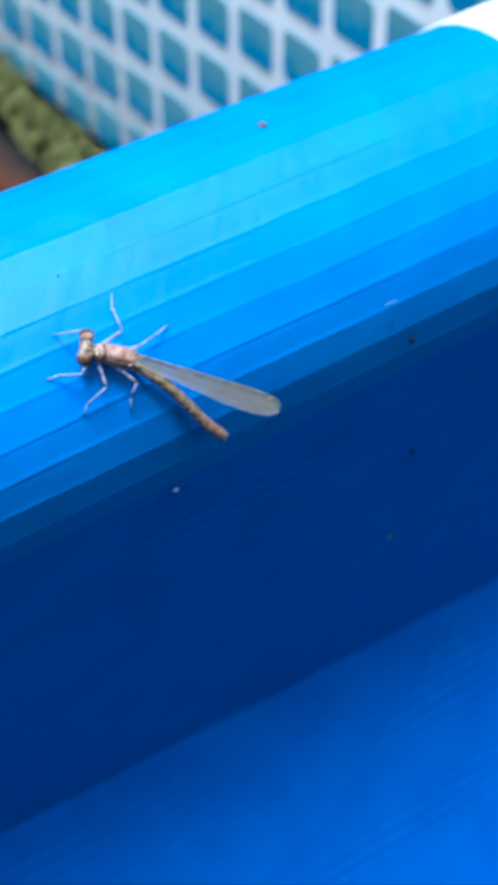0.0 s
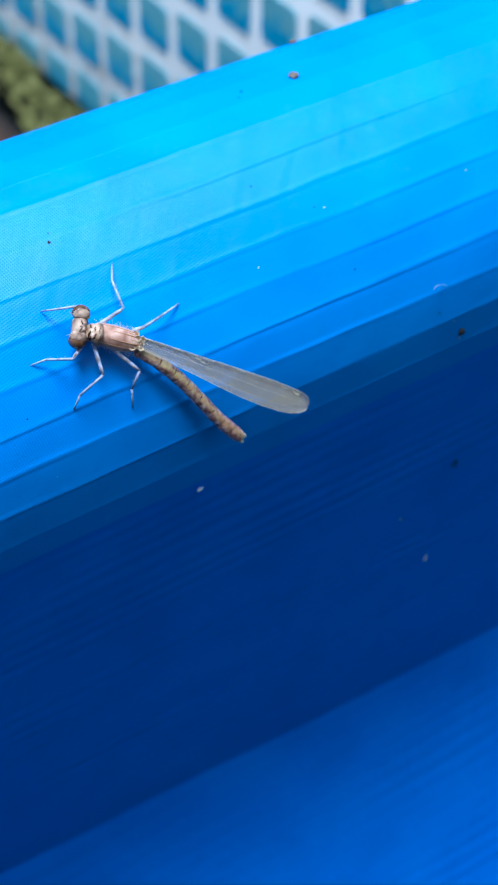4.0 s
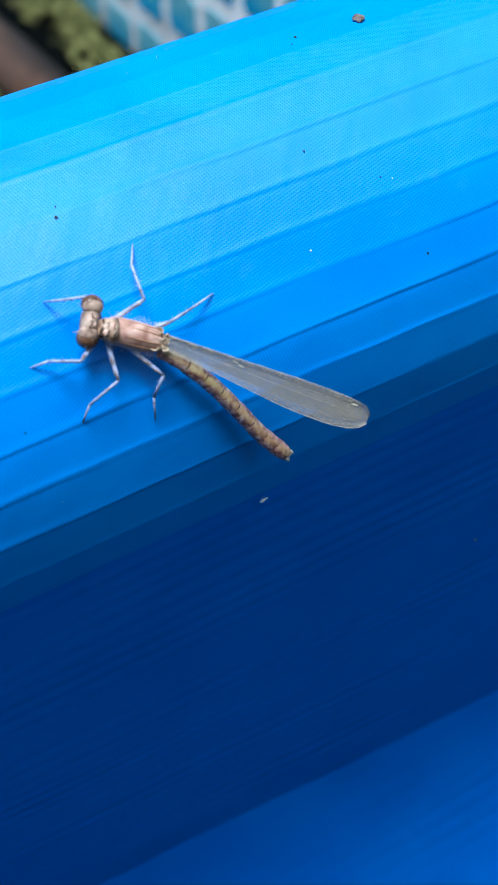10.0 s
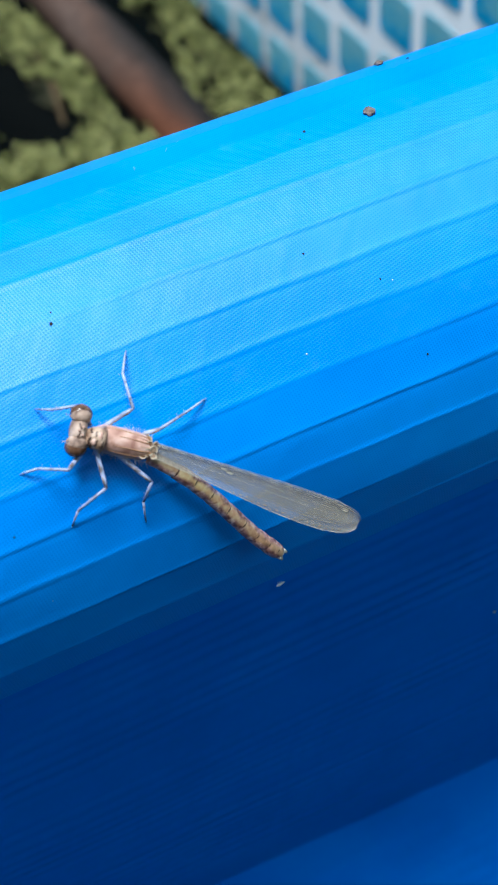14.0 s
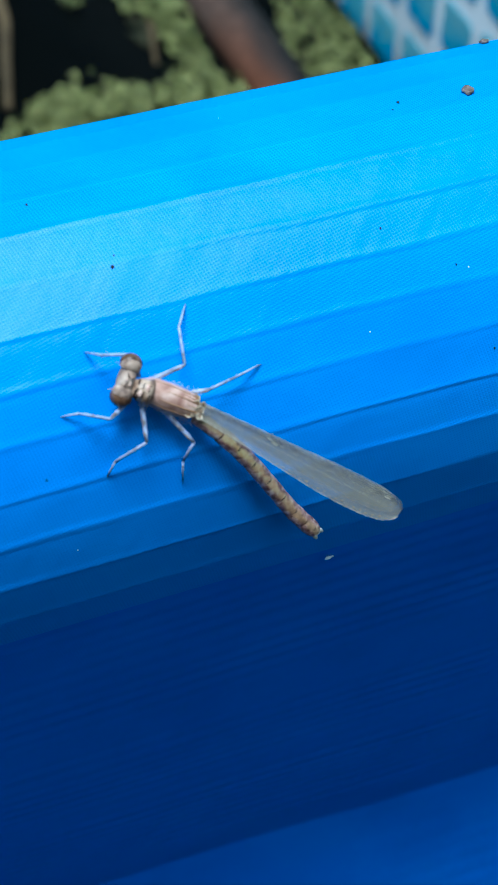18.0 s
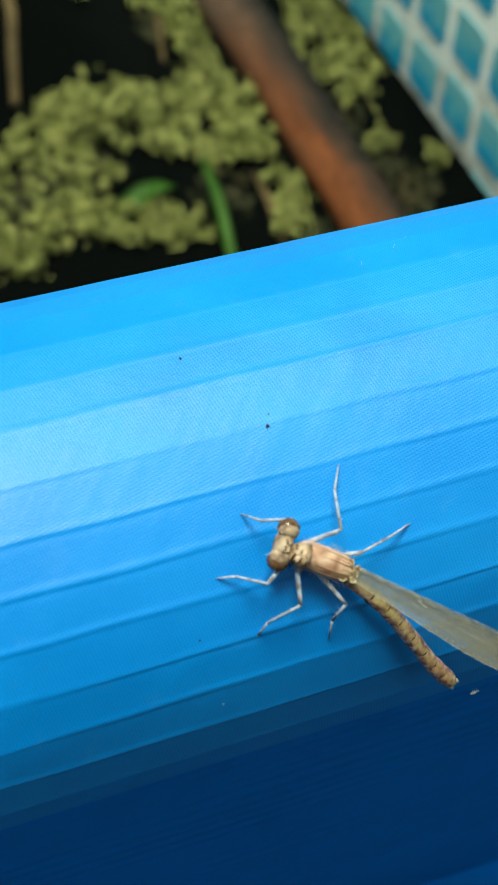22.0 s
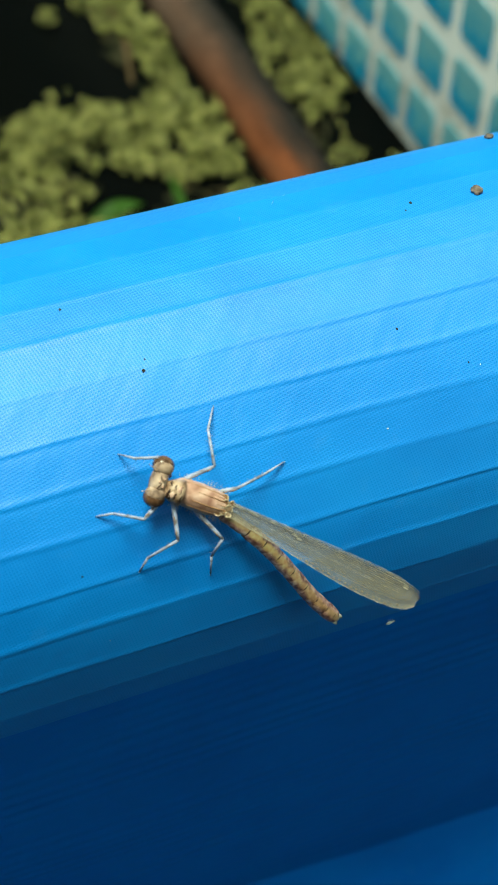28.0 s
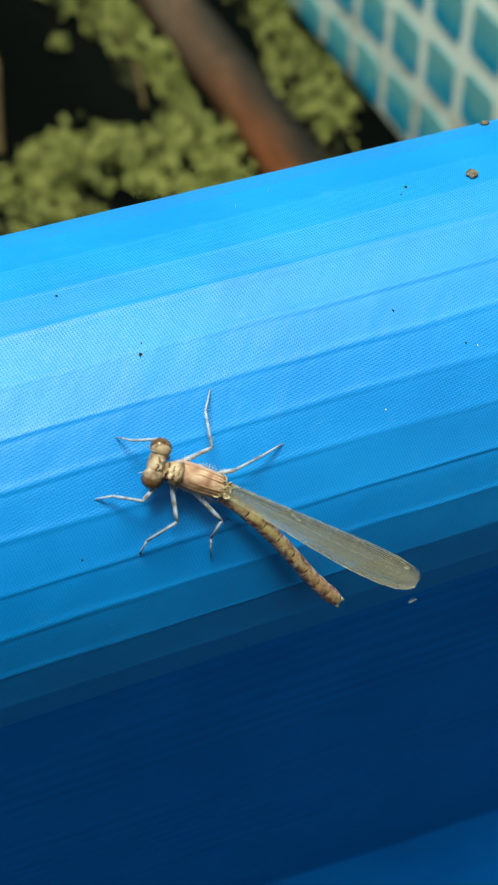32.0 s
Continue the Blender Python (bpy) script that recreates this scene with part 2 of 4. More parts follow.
MUD = mottled("pool_bottom_mud", [(0.3, (0.008, 0.008, 0.006)), (0.7, (0.025, 0.022, 0.014))], 25, 0.9, 0.1)


def rust_material():
    """Orange rust on one flank, the other painted dark for its shadow, ragged between."""
    m, n, l, b = principled("rusty_pole", (0.1, 0.04, 0.02), 0.8, 0.15)
    co = n.new("ShaderNodeTexCoord")
    sep = n.new("ShaderNodeSeparateXYZ")
    l.new(co.outputs["Object"], sep.inputs[0])
    patch = noisy(n, l, 55, 6, "Object", 0.4, (1, 0.4, 1))
    fine = noisy(n, l, 330, 5)
    flank = n.new("ShaderNodeMath")
    flank.operation = "MULTIPLY_ADD"
    flank.inputs[1].default_value, flank.inputs[2].default_value = -26.0, 26.0 * 0.1690
    l.new(sep.outputs[0], flank.inputs[0])
    s = n.new("ShaderNodeMath")
    l.new(patch.outputs["Fac"], s.inputs[0])
    l.new(flank.outputs[0], s.inputs[1])
    r = ramp(n, [(0.30, (0.012, 0.010, 0.010)), (0.46, (0.040, 0.022, 0.016)), (0.58, (0.085, 0.029, 0.014)), (0.72, (0.165, 0.052, 0.022)), (0.90, (0.11, 0.050, 0.030))])
    l.new(s.outputs[0], r.inputs[0])
    dull = ramp(n, [(0.30, (0.012, 0.011, 0.011)), (0.50, (0.032, 0.024, 0.021)), (0.72, (0.070, 0.042, 0.032)), (0.92, (0.085, 0.058, 0.048))])
    l.new(s.outputs[0], dull.inputs[0])
    reach = n.new("ShaderNodeMath")
    reach.operation = "MULTIPLY_ADD"
    reach.inputs[1].default_value = 0.12
    l.new(patch.outputs["Fac"], reach.inputs[0])
    l.new(sep.outputs[1], reach.inputs[2])
    fresh = n.new("ShaderNodeMapRange")
    fresh.inputs["From Min"].default_value, fresh.inputs["From Max"].default_value = 0.365, 0.45
    l.new(reach.outputs[0], fresh.inputs["Value"])
    both = n.new("ShaderNodeMixRGB")
    l.new(fresh.outputs[0], both.inputs[0])
    l.new(r.outputs[0], both.inputs[1])
    l.new(dull.outputs[0], both.inputs[2])
    mix = n.new("ShaderNodeMixRGB")
    mix.blend_type = "OVERLAY"
    mix.inputs[0].default_value = 0.6
    l.new(both.outputs[0], mix.inputs[1])
    l.new(fine.outputs["Fac"], mix.inputs[2])
    l.new(mix.outputs[0], b.inputs["Base Color"])
    bump(n, l, fine.outputs["Fac"], b, 0.5, 0.001)
    return m


RUST = rust_material()
TWIG = mottled("dry_stem", [(0.3, (0.05, 0.035, 0.018)), (0.7, (0.13, 0.09, 0.045))], 80, 0.8, 0.2, 0.3)
REED = mottled("reed_green", [(0.3, (0.03, 0.10, 0.015)), (0.7, (0.08, 0.20, 0.03))], 60, 0.5, 0.3)


def weed_material():
    m, n, l, b = principled("floating_weed", (0.1, 0.15, 0.03), 0.55, 0.35)
    g = n.new("ShaderNodeNewGeometry")
    r = ramp(n, [(0.0, (0.010, 0.015, 0.003)), (0.30, (0.075, 0.09, 0.018)), (0.65, (0.26, 0.275, 0.07)), (1.0, (0.60, 0.60, 0.25))])
    l.new(g.outputs["Random Per Island"], r.inputs[0])
    t = noisy(n, l, 300, 3)
    h = n.new("ShaderNodeMixRGB")
    h.blend_type = "MULTIPLY"
    h.inputs[0].default_value = 0.15
    l.new(r.outputs[0], h.inputs[1])
    l.new(t.outputs["Color"], h.inputs[2])
    l.new(h.outputs[0], b.inputs["Base Color"])
    return m


WEED = weed_material()
DROWNED = mottled("drowned_weed", [(0.3, (0.012, 0.016, 0.005)), (0.55, (0.026, 0.027, 0.009)), (0.75, (0.050, 0.032, 0.012))], 60, 0.6, 0.3)
WATER, wnod, wlin, wb = principled("dark_water", (0.0018, 0.0024, 0.0024), 0.12, 0.012)
bump(wnod, wlin, noisy(wnod, wlin, 60, 3).outputs["Fac"], wb, 0.15, 0.002)

# insect
FOOT, _n, _l, fb = principled("glassy_foot", (0.30, 0.36, 0.46), 0.35, 0.5)
fb.inputs["Alpha"].default_value = 0.6
CHITIN = mottled("pale_tan_chitin", [(0.32, (0.32, 0.165, 0.125)), (0.48, (0.51, 0.305, 0.24)), (0.70, (0.74, 0.53, 0.45))], 850, 0.33, 0.5, 0.25, 0.0002)
DARK_LINE = mottled("dark_seam", [(0.3, (0.02, 0.012, 0.01)), (0.7, (0.06, 0.03, 0.02))], 900, 0.5, 0.4)
EYE = mottled("brown_eye", [(0.35, (0.05, 0.022, 0.012)), (0.65, (0.16, 0.085, 0.05))], 1500, 0.22, 0.6)
LEG_PALE = mottled("pale_leg", [(0.34, (0.17, 0.15, 0.17)), (0.45, (0.27, 0.32, 0.48)), (0.7, (0.43, 0.48, 0.70))], 1500, 0.45, 0.4)
SEG_BROWN = mottled("brown_abdomen", [(0.32, (0.17, 0.08, 0.04)), (0.5, (0.34, 0.18, 0.09)), (0.70, (0.48, 0.30, 0.17))], 700, 0.35, 0.5, 0.25, 0.0002)


def abdomen_material():
    """Golden stripe along the back, mottled purple-brown flanks, browner towards the tail (UV: angle, length)."""
    m, n, l, b = principled("abdomen_skin", (0.5, 0.3, 0.1), 0.36, 0.5)
    uv = n.new("ShaderNodeUVMap")
    sep = n.new("ShaderNodeSeparateXYZ")
    l.new(uv.outputs[0], sep.inputs[0])
    big = noisy(n, l, 900, 4, "Object", 0.6)
    fine = noisy(n, l, 2300, 4, "Object", 0.4)
    side = n.new("ShaderNodeMath")
    side.operation = "ABSOLUTE"
    l.new(sep.outputs[0], side.inputs[0])
    edge = n.new("ShaderNodeMath")
    edge.operation = "MULTIPLY_ADD"
    edge.inputs[1].default_value = 1.6
    l.new(big.outputs["Fac"], edge.inputs[0])
    l.new(side.outputs[0], edge.inputs[2])
    flank = ramp(n, [(0.50, (0, 0, 0)), (0.70, (1, 1, 1))])
    half = n.new("ShaderNodeMath")
    half.operation = "MULTIPLY"
    half.inputs[1].default_value = 0.5
    l.new(edge.outputs[0], half.inputs[0])
    l.new(half.outputs[0], flank.inputs[0])
    back = ramp(n, [(0.0, (0.52, 0.39, 0.25)), (0.18, (0.72, 0.51, 0.28)), (0.30, (0.82, 0.57, 0.26)), (0.52, (0.78, 0.51, 0.29)), (0.70, (0.70, 0.45, 0.26)), (0.85, (0.50, 0.28, 0.15)), (1.0, (0.55, 0.38, 0.24))])
    sides = ramp(n, [(0.34, (0.13, 0.055, 0.055)), (0.45, (0.32, 0.15, 0.14)), (0.57, (0.56, 0.33, 0.28)), (0.70, (0.80, 0.60, 0.52))])
    l.new(sep.outputs[1], back.inputs[0])
    l.new(fine.outputs["Fac"], sides.inputs[0])
    grain = n.new("ShaderNodeMixRGB")
    grain.blend_type = "OVERLAY"
    grain.inputs[0].default_value = 0.85
    l.new(back.outputs[0], grain.inputs[1])
    l.new(fine.outputs["Fac"], grain.inputs[2])
    mix = n.new("ShaderNodeMixRGB")
    l.new(flank.outputs[0], mix.inputs[0])
    l.new(grain.outputs[0], mix.inputs[1])
    l.new(sides.outputs[0], mix.inputs[2])
    l.new(mix.outputs[0], b.inputs["Base Color"])
    bump(n, l, fine.outputs["Fac"], b, 0.3, 0.0001)
    return m


ABDOMEN = abdomen_material()
CAP = mottled("pale_olive_eye_skin", [(0.36, (0.13, 0.08, 0.06)), (0.48, (0.36, 0.25, 0.19)), (0.68, (0.55, 0.42, 0.34))], 1000, 0.58, 0.35, 0.3, 0.0001)
HINGE = mottled("cream_hinge", [(0.3, (0.30, 0.21, 0.14)), (0.7, (0.60, 0.49, 0.36))], 1600, 0.4, 0.5)
COLLAR = mottled("collar_chitin", [(0.34, (0.17, 0.10, 0.065)), (0.48, (0.37, 0.25, 0.175)), (0.68, (0.56, 0.42, 0.32))], 1300, 0.4, 0.5, 0.3, 0.0002)
TIP_PALE = mottled("pale_tip", [(0.3, (0.46, 0.42, 0.36)), (0.7, (0.68, 0.65, 0.58))], 900, 0.5, 0.4)
VEIN = mottled("wing_vein", [(0.3, (0.17, 0.14, 0.10)), (0.7, (0.27, 0.23, 0.17))], 900, 0.45, 0.4)
VEIN_PALE = mottled("pale_vein", [(0.3, (0.42, 0.38, 0.30)), (0.7, (0.56, 0.52, 0.42))], 900, 0.4, 0.5)
STIGMA = mottled("pale_stigma", [(0.3, (0.60, 0.54, 0.44)), (0.7, (0.74, 0.69, 0.58))], 900, 0.5, 0.3)


def wing_material():
    """Soft, still milky wing skin: part see-through, streaked along its length (UV: length, width)."""
    m, n, l, b = principled("milky_wing", (0.36, 0.34, 0.27), 0.42, 0.45)
    uv = n.new("ShaderNodeUVMap")
    mp = n.new("ShaderNodeMapping")
    mp.inputs["Scale"].default_value = (2.5, 26.0, 1.0)
    l.new(uv.outputs[0], mp.inputs[0])
    t = n.new("ShaderNodeTexNoise")
    t.inputs["Scale"].default_value, t.inputs["Detail"].default_value = 1.0, 2
    l.new(mp.outputs[0], t.inputs["Vector"])
    r = ramp(n, [(0.30, (0.31, 0.29, 0.23)), (0.52, (0.37, 0.345, 0.275)), (0.74, (0.45, 0.42, 0.34))])
    l.new(t.outputs["Fac"], r.inputs[0])
    l.new(r.outputs[0], b.inputs["Base Color"])
    bump(n, l, t.outputs["Fac"], b, 0.25, 0.0001)
    clear = ramp(n, [(0.3, (0.27, 0.27, 0.27)), (0.7, (0.40, 0.40, 0.40))])
    l.new(t.outputs["Fac"], clear.inputs[0])
    l.new(clear.outputs[0], b.inputs["Alpha"])
    return m


WING = wing_material()
GRIT = mottled("brown_grit", [(0.3, (0.06, 0.05, 0.045)), (0.7, (0.28, 0.23, 0.21))], 1500, 0.8, 0.2, 0.6, 0.0003)
BLACK_GRIT = mottled("black_grit", [(0.3, (0.008, 0.008, 0.009)), (0.7, (0.03, 0.028, 0.03))], 1500, 0.7, 0.3)
LINT = mottled("pale_lint", [(0.3, (0.55, 0.58, 0.6)), (0.7, (0.75, 0.77, 0.8))], 1500, 0.7, 0.2)
SCUFF = mottled("pale_scuff", [(0.3, (0.14, 0.36, 0.72)), (0.7, (0.24, 0.46, 0.78))], 1500, 0.6, 0.3)
MITE = mottled("white_bug", [(0.3, (0.8, 0.82, 0.84)), (0.7, (0.9, 0.9, 0.9))], 1500, 0.5, 0.4)

# ---- ground ----
bm = grid_mesh([[(-400 + 800 * i / 8, -400 + 800 * j / 8, 0.0) for i in range(9)] for j in range(9)])
tagged(mesh_object("ground", bm, GROUND_DARK), label="unseen ground under the pool, kept dark to cut bounce light", category="ground", kind="structure")

# ---- added dark walls, out of view, that block low sky light ----
BLOCKER = mottled("dark_blocker", [(0.3, (0.018, 0.022, 0.023)), (0.7, (0.042, 0.046, 0.046))], 5, 0.8, 0.2, 0.3, 0.01, 6, (4, 4, 0.4))
tagged(mesh_object("light_block_south", box_mesh(-4.0, 0.35, -0.85, -0.80, 0.0, 1.5), BLOCKER, False), label="unseen dark wall added behind the viewer to block low sky", category="wall", kind="structure")

tagged(mesh_object("light_block_west", box_mesh(-1.50, -1.45, -0.797, -0.05, 0.0, 2.2), BLOCKER, False), label="unseen dark wall added beside the pool to dim the flap", category="wall", kind="structure")

tagged(mesh_object("light_block_north", box_mesh(-4.0, 4.0, 2.30, 2.35, 0.0, 2.4), BLOCKER, False), label="unseen dark wall added beyond the pool to cut sky reflections", category="wall", kind="structure")

# ---- the pool: rail, sleeve, walls, corner piece ----
pool = tagged(new("swimming_pool"), label="blue vinyl frame pool with white-cornered rail and printed liner", category="pool")
X_LEFT, X_RIGHT, Y_FAR = -1.30, 0.0715, 1.30
CREASES = [198.5, 188.5, 177.0, 166.3, 155.6, 144.5, 134.2, 123.7, 113.0, 101.4, 91.3, 81.0, 69.0, 58.5, 48.0, 37.0, 26.0, 15.0, 4.0, -7.0, -18.0, -29.0]


def sleeve_section():
    """Angle and radius round the rail: flat facets between creases, each crease a small raised welt."""
    out = []
    for a, b in zip(CREASES, CREASES[1:]):
        half = radians(a - b) / 2
        for s in (0.0, 0.035, 0.07, 0.11, 0.16, 0.22, 0.31, 0.42, 0.56, 0.70, 0.80, 0.87, 0.92, 0.97):
            flat = RAIL * math.cos(half) / math.cos(half * (2 * s - 1))
            flat = 0.82 * flat + 0.18 * RAIL
            welt = math.exp(-((s - 0.07) / 0.065) ** 2)
            groove = math.exp(-((s - 0.95) / 0.075) ** 2)
            out.append((a + (b - a) * s, flat, welt, groove))
    return out


def build_sleeve():
    sec = sleeve_section()
    xs = [X_LEFT + (X_RIGHT - X_LEFT) * k / 9 for k in range(9)] + [-0.12 + (X_RIGHT + 0.12) * k / 130 for k in range(131)]
    xs = sorted({round(x, 5) for x in xs})
    rows, uv = [], []
    for x in xs:
        row, urow = [], []
        for ang, rad, welt, groove in sec:
            wob = 0.45 * noise.noise((x * 45, ang * 0.02, 3.1)) + 0.35 * noise.noise((x * 160, ang * 0.09, 7.7))
            lift = (1.0 if ang > 97 else 0.35) * max(0.0, 0.7 + 0.9 * noise.noise((x * 60, round(ang / 10.7) * 3.1, 5.5)))
            rr = rad + lift * (0.000048 * welt - 0.000024 * groove) + 0.00003 * noise.noise((x * 210, ang * 0.13, 1.7))
            a = radians(ang + wob)
            row.append((x, rr * math.cos(a), Z0 + rr * math.sin(a)))
            urow.append((x, RAIL * a))
        rows.append(row)
        uv.append(urow)
    ob = part("rail_sleeve", grid_mesh(rows, uv), VINYL, pool, "glossy bright blue vinyl sleeve creased lengthwise")
    return ob


build_sleeve()


def fold_line(x):
    """Lower edge of the sleeve's flap, where the wall turns outwards: y, z below the axis."""
    wave = 0.0006 * noise.noise((x * 30, 0.5, 0.2)) + 0.0004 * noise.noise((x * 95, 4.5, 0.2))
    return -0.0050, -0.0805 - 0.081 * x + wave


def build_flap():
    a0 = radians(186.0)
    rows, uv = [], []
    xs = [X_LEFT, -0.9, -0.5, -0.25] + [-0.15 + 0.30 * k / 60 for k in range(61)] + [0.175, 0.2]
    n = 640
    for k in range(n + 1):
        s = k / n
        row, urow = [], []
        for x in xs:
            yf, zf = fold_line(max(-0.2, x))
            y0, z0 = RAIL * 0.990 * math.cos(a0), RAIL * 0.990 * math.sin(a0)
            ripple = 0.00008 * (0.55 + 1.1 * noise.noise((x * 18, s * 9, 3))) * math.sin(2 * math.pi * (s * 33 + 0.8 * x * 10) + 3.5 * noise.noise((x * 22, s * 9, 0))) * min(1, s * 12) * (1 - s ** 12)
            sag = -0.0006 * math.sin(math.pi * s)
            row.append((x, y0 + (yf - y0) * s + ripple + sag, Z0 + z0 + (zf - z0) * s))
            urow.append((x, s * 0.08))
        rows.append(row)
        uv.append(urow)
    part("sleeve_flap", grid_mesh(rows, uv), VINYL_SHADE_COPY, pool, "blue vinyl flap hanging below the rail in shade")
    rows, uv = [], []
    n = 420
    for k in range(n + 1):
        s = k / n
        row, urow = [], []
        for x in xs:
            yf, zf = fold_line(max(-0.2, x))
            d = s ** 1.5 * (0.55 + zf - 0.002)
            y = yf - 0.52 * d * (1 - d / 1.05)
            ripple = 0.00009 * (0.6 + 0.9 * noise.noise((x * 18, d * 110, 8))) * math.sin(2 * math.pi * (d / 0.0023 + 0.8 * x * 10) + 3.0 * noise.noise((x * 22, d * 90, 5))) * min(1, s * 30)
            dent = 0.0006 * math.exp(-((x - 0.031) / 0.004) ** 2 - ((d - 0.004) / 0.003) ** 2)
            row.append((x, y + ripple + dent, Z0 + zf - d - 0.0))
            urow.append((x, d))
        rows.append(row)
        uv.append(urow)
    part("outer_wall", grid_mesh(rows, uv), VINYL_SHADE_COPY, pool, "plain blue vinyl outer wall bulging outwards")


build_flap()

# inner faces and the far and end walls, each a sheet with thickness
part("inner_wall", box_mesh(X_LEFT, WALL_X, 0.004, 0.012, 0.02, Z0 - 0.012), LINER, pool)
side_wall = part("side_wall", box_mesh(WALL_X, WALL_X + 0.012, 0.012, Y_FAR, 0.02, Z0), LINER, pool, "pale liner wall printed with blue squares")
part("far_wall", box_mesh(X_LEFT, WALL_X, Y_FAR, Y_FAR + 0.012, 0.02, Z0), LINER, pool)
part("end_wall", box_mesh(X_LEFT - 0.012, X_LEFT, 0.012, Y_FAR, 0.02, Z0), LINER, pool)
part("pool_floor", box_mesh(X_LEFT, WALL_X, 0.012, Y_FAR, 0.004, 0.02), MUD, pool)
part("side_rail", tube_mesh([(WALL_X + 0.012, 0.10 + k * 0.12, Z0 + 0.005) for k in range(11)], [RAIL] * 11, 24), VINYL, pool)


def build_corner():
    pts, rad = [], []
    for k in range(15):
        a = radians(90 * k / 14)
        pts.append((X_RIGHT - 0.012 + 0.02 + 0.13 * math.sin(a), 0.13 - 0.13 * math.cos(a), Z0))
        rad.append(RAIL + 0.0006)
    pts.insert(0, (X_RIGHT - 0.001, 0.0, Z0))
    rad.insert(0, RAIL + 0.0003)
    part("corner_joint", tube_mesh(pts, rad, 40), WHITE_PLASTIC, pool, "white plastic corner elbow")


build_corner()

# ---- water ----
bm = grid_mesh([[(X_LEFT + (WALL_X - X_LEFT) * i / 40, 0.012 + (Y_FAR - 0.012) * j / 40, WATER_Z) for i in range(41)] for j in range(41)])
tagged(mesh_object("water", bm, WATER), label="still dark pond-like water in the pool", category="water", kind="structure")

# printed squares of the side wall's liner: thin skins, 0.4 mm proud
def tile_mesh():
    bm = bmesh.new()
    w, h, c = 0.0188 / 2, 0.0174 / 2, 0.0026
    ring = []
    for cy, cz, a0 in ((w - c, h - c, 0), (-w + c, h - c, 90), (-w + c, -h + c, 180), (w - c, -h + c, 270)):
        for k in range(4):
            a = radians(a0 + 30 * k)
            ring.append((cy + c * math.cos(a), cz + c * math.sin(a)))
    front = [bm.verts.new((-0.0004, y, z)) for y, z in ring]
    back = [bm.verts.new((0.0, y, z)) for y, z in ring]
    bm.faces.new(front)
    for k in range(len(ring)):
        j = (k + 1) % len(ring)
        bm.faces.new((front[k], back[k], back[j], front[j]))
    bmesh.ops.recalc_face_normals(bm, faces=bm.faces)
    me = bpy.data.meshes.new("printed_square")
    bm.to_mesh(me)
    bm.free()
    me.materials.append(PRINT)
    return me


# ---- floating weed, pole, stems ----
def weed_mat(spots, count, seed, label, material=None, sunk=0.0):
    """A raft of little round floating leaves: spots are (x, y, rx, ry) patches, heaped a little in the middle."""
    rnd = random.Random(seed)
    verts, faces = [], []
    total = sum(a * b for _, _, a, b in spots)
    for sx, sy, rx, ry in spots:
        for _ in range(int(4.2 * count * rx * ry / total)):
            r, a = math.sqrt(rnd.random()), rnd.random() * 6.2832
            r *= 0.78 + 0.60 * noise.noise((sx * 40 + 1.6 * math.cos(a), sy * 40 + 1.6 * math.sin(a), seed))
            r *= rnd.uniform(1.0, 1.45) if rnd.random() < 0.18 else 1.0
            x, y = sx + rx * r * math.cos(a), sy + ry * r * math.sin(a)
            if noise.noise((x * 120, y * 120, seed + 9.0)) < -0.22 or noise.noise((x * 310, y * 310, seed + 2.0)) < -0.14 or x > WALL_X - 0.003:
                continue
            z = WATER_Z + 0.001 + (0.003 + 0.011 * max(0.0, 1 - r)) * max(0.05, 0.55 + noise.noise((x * 210, y * 210, seed + 4.0))) * rnd.random() + 0.0015 * rnd.random()
            z = z if not sunk else WATER_Z + 0.0004 + sunk * rnd.random()
            size = rnd.uniform(0.00032, 0.00062)
            tilt = Euler((rnd.gauss(0, 0.75), rnd.gauss(0, 0.75), rnd.random() * 6.28)).to_matrix()
            for leaf in range(rnd.choice((2, 3, 3))):
                la = leaf * 2.1 + rnd.random() * 0.5
                centre = Vector((math.cos(la) * size * 0.9, math.sin(la) * size * 0.9, 0.0))
                base = len(verts)
                verts.append((x, y, z) + np.array(tilt @ (centre + Vector((0, 0, 0.0004)))))
                for k in range(7):
                    b = k * 6.2832 / 7
                    p = centre + Vector((math.cos(b) * size, math.sin(b) * size * 0.8, -0.0003))
                    verts.append((x, y, z) + np.array(tilt @ p))
                faces += [(base, base + 1 + k, base + 1 + (k + 1) % 7) for k in range(7)]
    me = bpy.data.meshes.new("floating_weed")
    me.from_pydata([tuple(v) for v in verts], [], faces)
    me.materials.append(material or WEED)
    for p in me.polygons:
        p.use_smooth = True
    return tagged(new("floating_weed", me), label=label, category="water plant", kind="stuff")


weed_mat([(0.122, 0.340, 0.034, 0.022), (0.095, 0.344, 0.020, 0.020), (0.147, 0.338, 0.014, 0.034), (0.140, 0.318, 0.020, 0.010), (0.078, 0.335, 0.012, 0.014)], 2700, 3, "raft of small yellow-green floating leaves on dark water")
weed_mat([(0.095, 0.292, 0.018, 0.013), (0.078, 0.303, 0.012, 0.010), (0.062, 0.292, 0.014, 0.016), (0.110, 0.284, 0.012, 0.008), (0.045, 0.305, 0.02, 0.014), (0.085, 0.316, 0.018, 0.007), (0.055, 0.322, 0.014, 0.010)], 1650, 5, "thin raft of floating leaves beside a reed blade")
weed_mat([(0.198, 0.372, 0.014, 0.036), (0.195, 0.345, 0.014, 0.016), (0.203, 0.425, 0.012, 0.040), (0.200, 0.500, 0.016, 0.05)], 2700, 7, "raft of floating leaves between pole and liner wall")
weed_mat([(0.150, 0.292, 0.008, 0.012), (0.146, 0.278, 0.007, 0.008)], 330, 11, "small clump of floating leaves beside the brown pole")
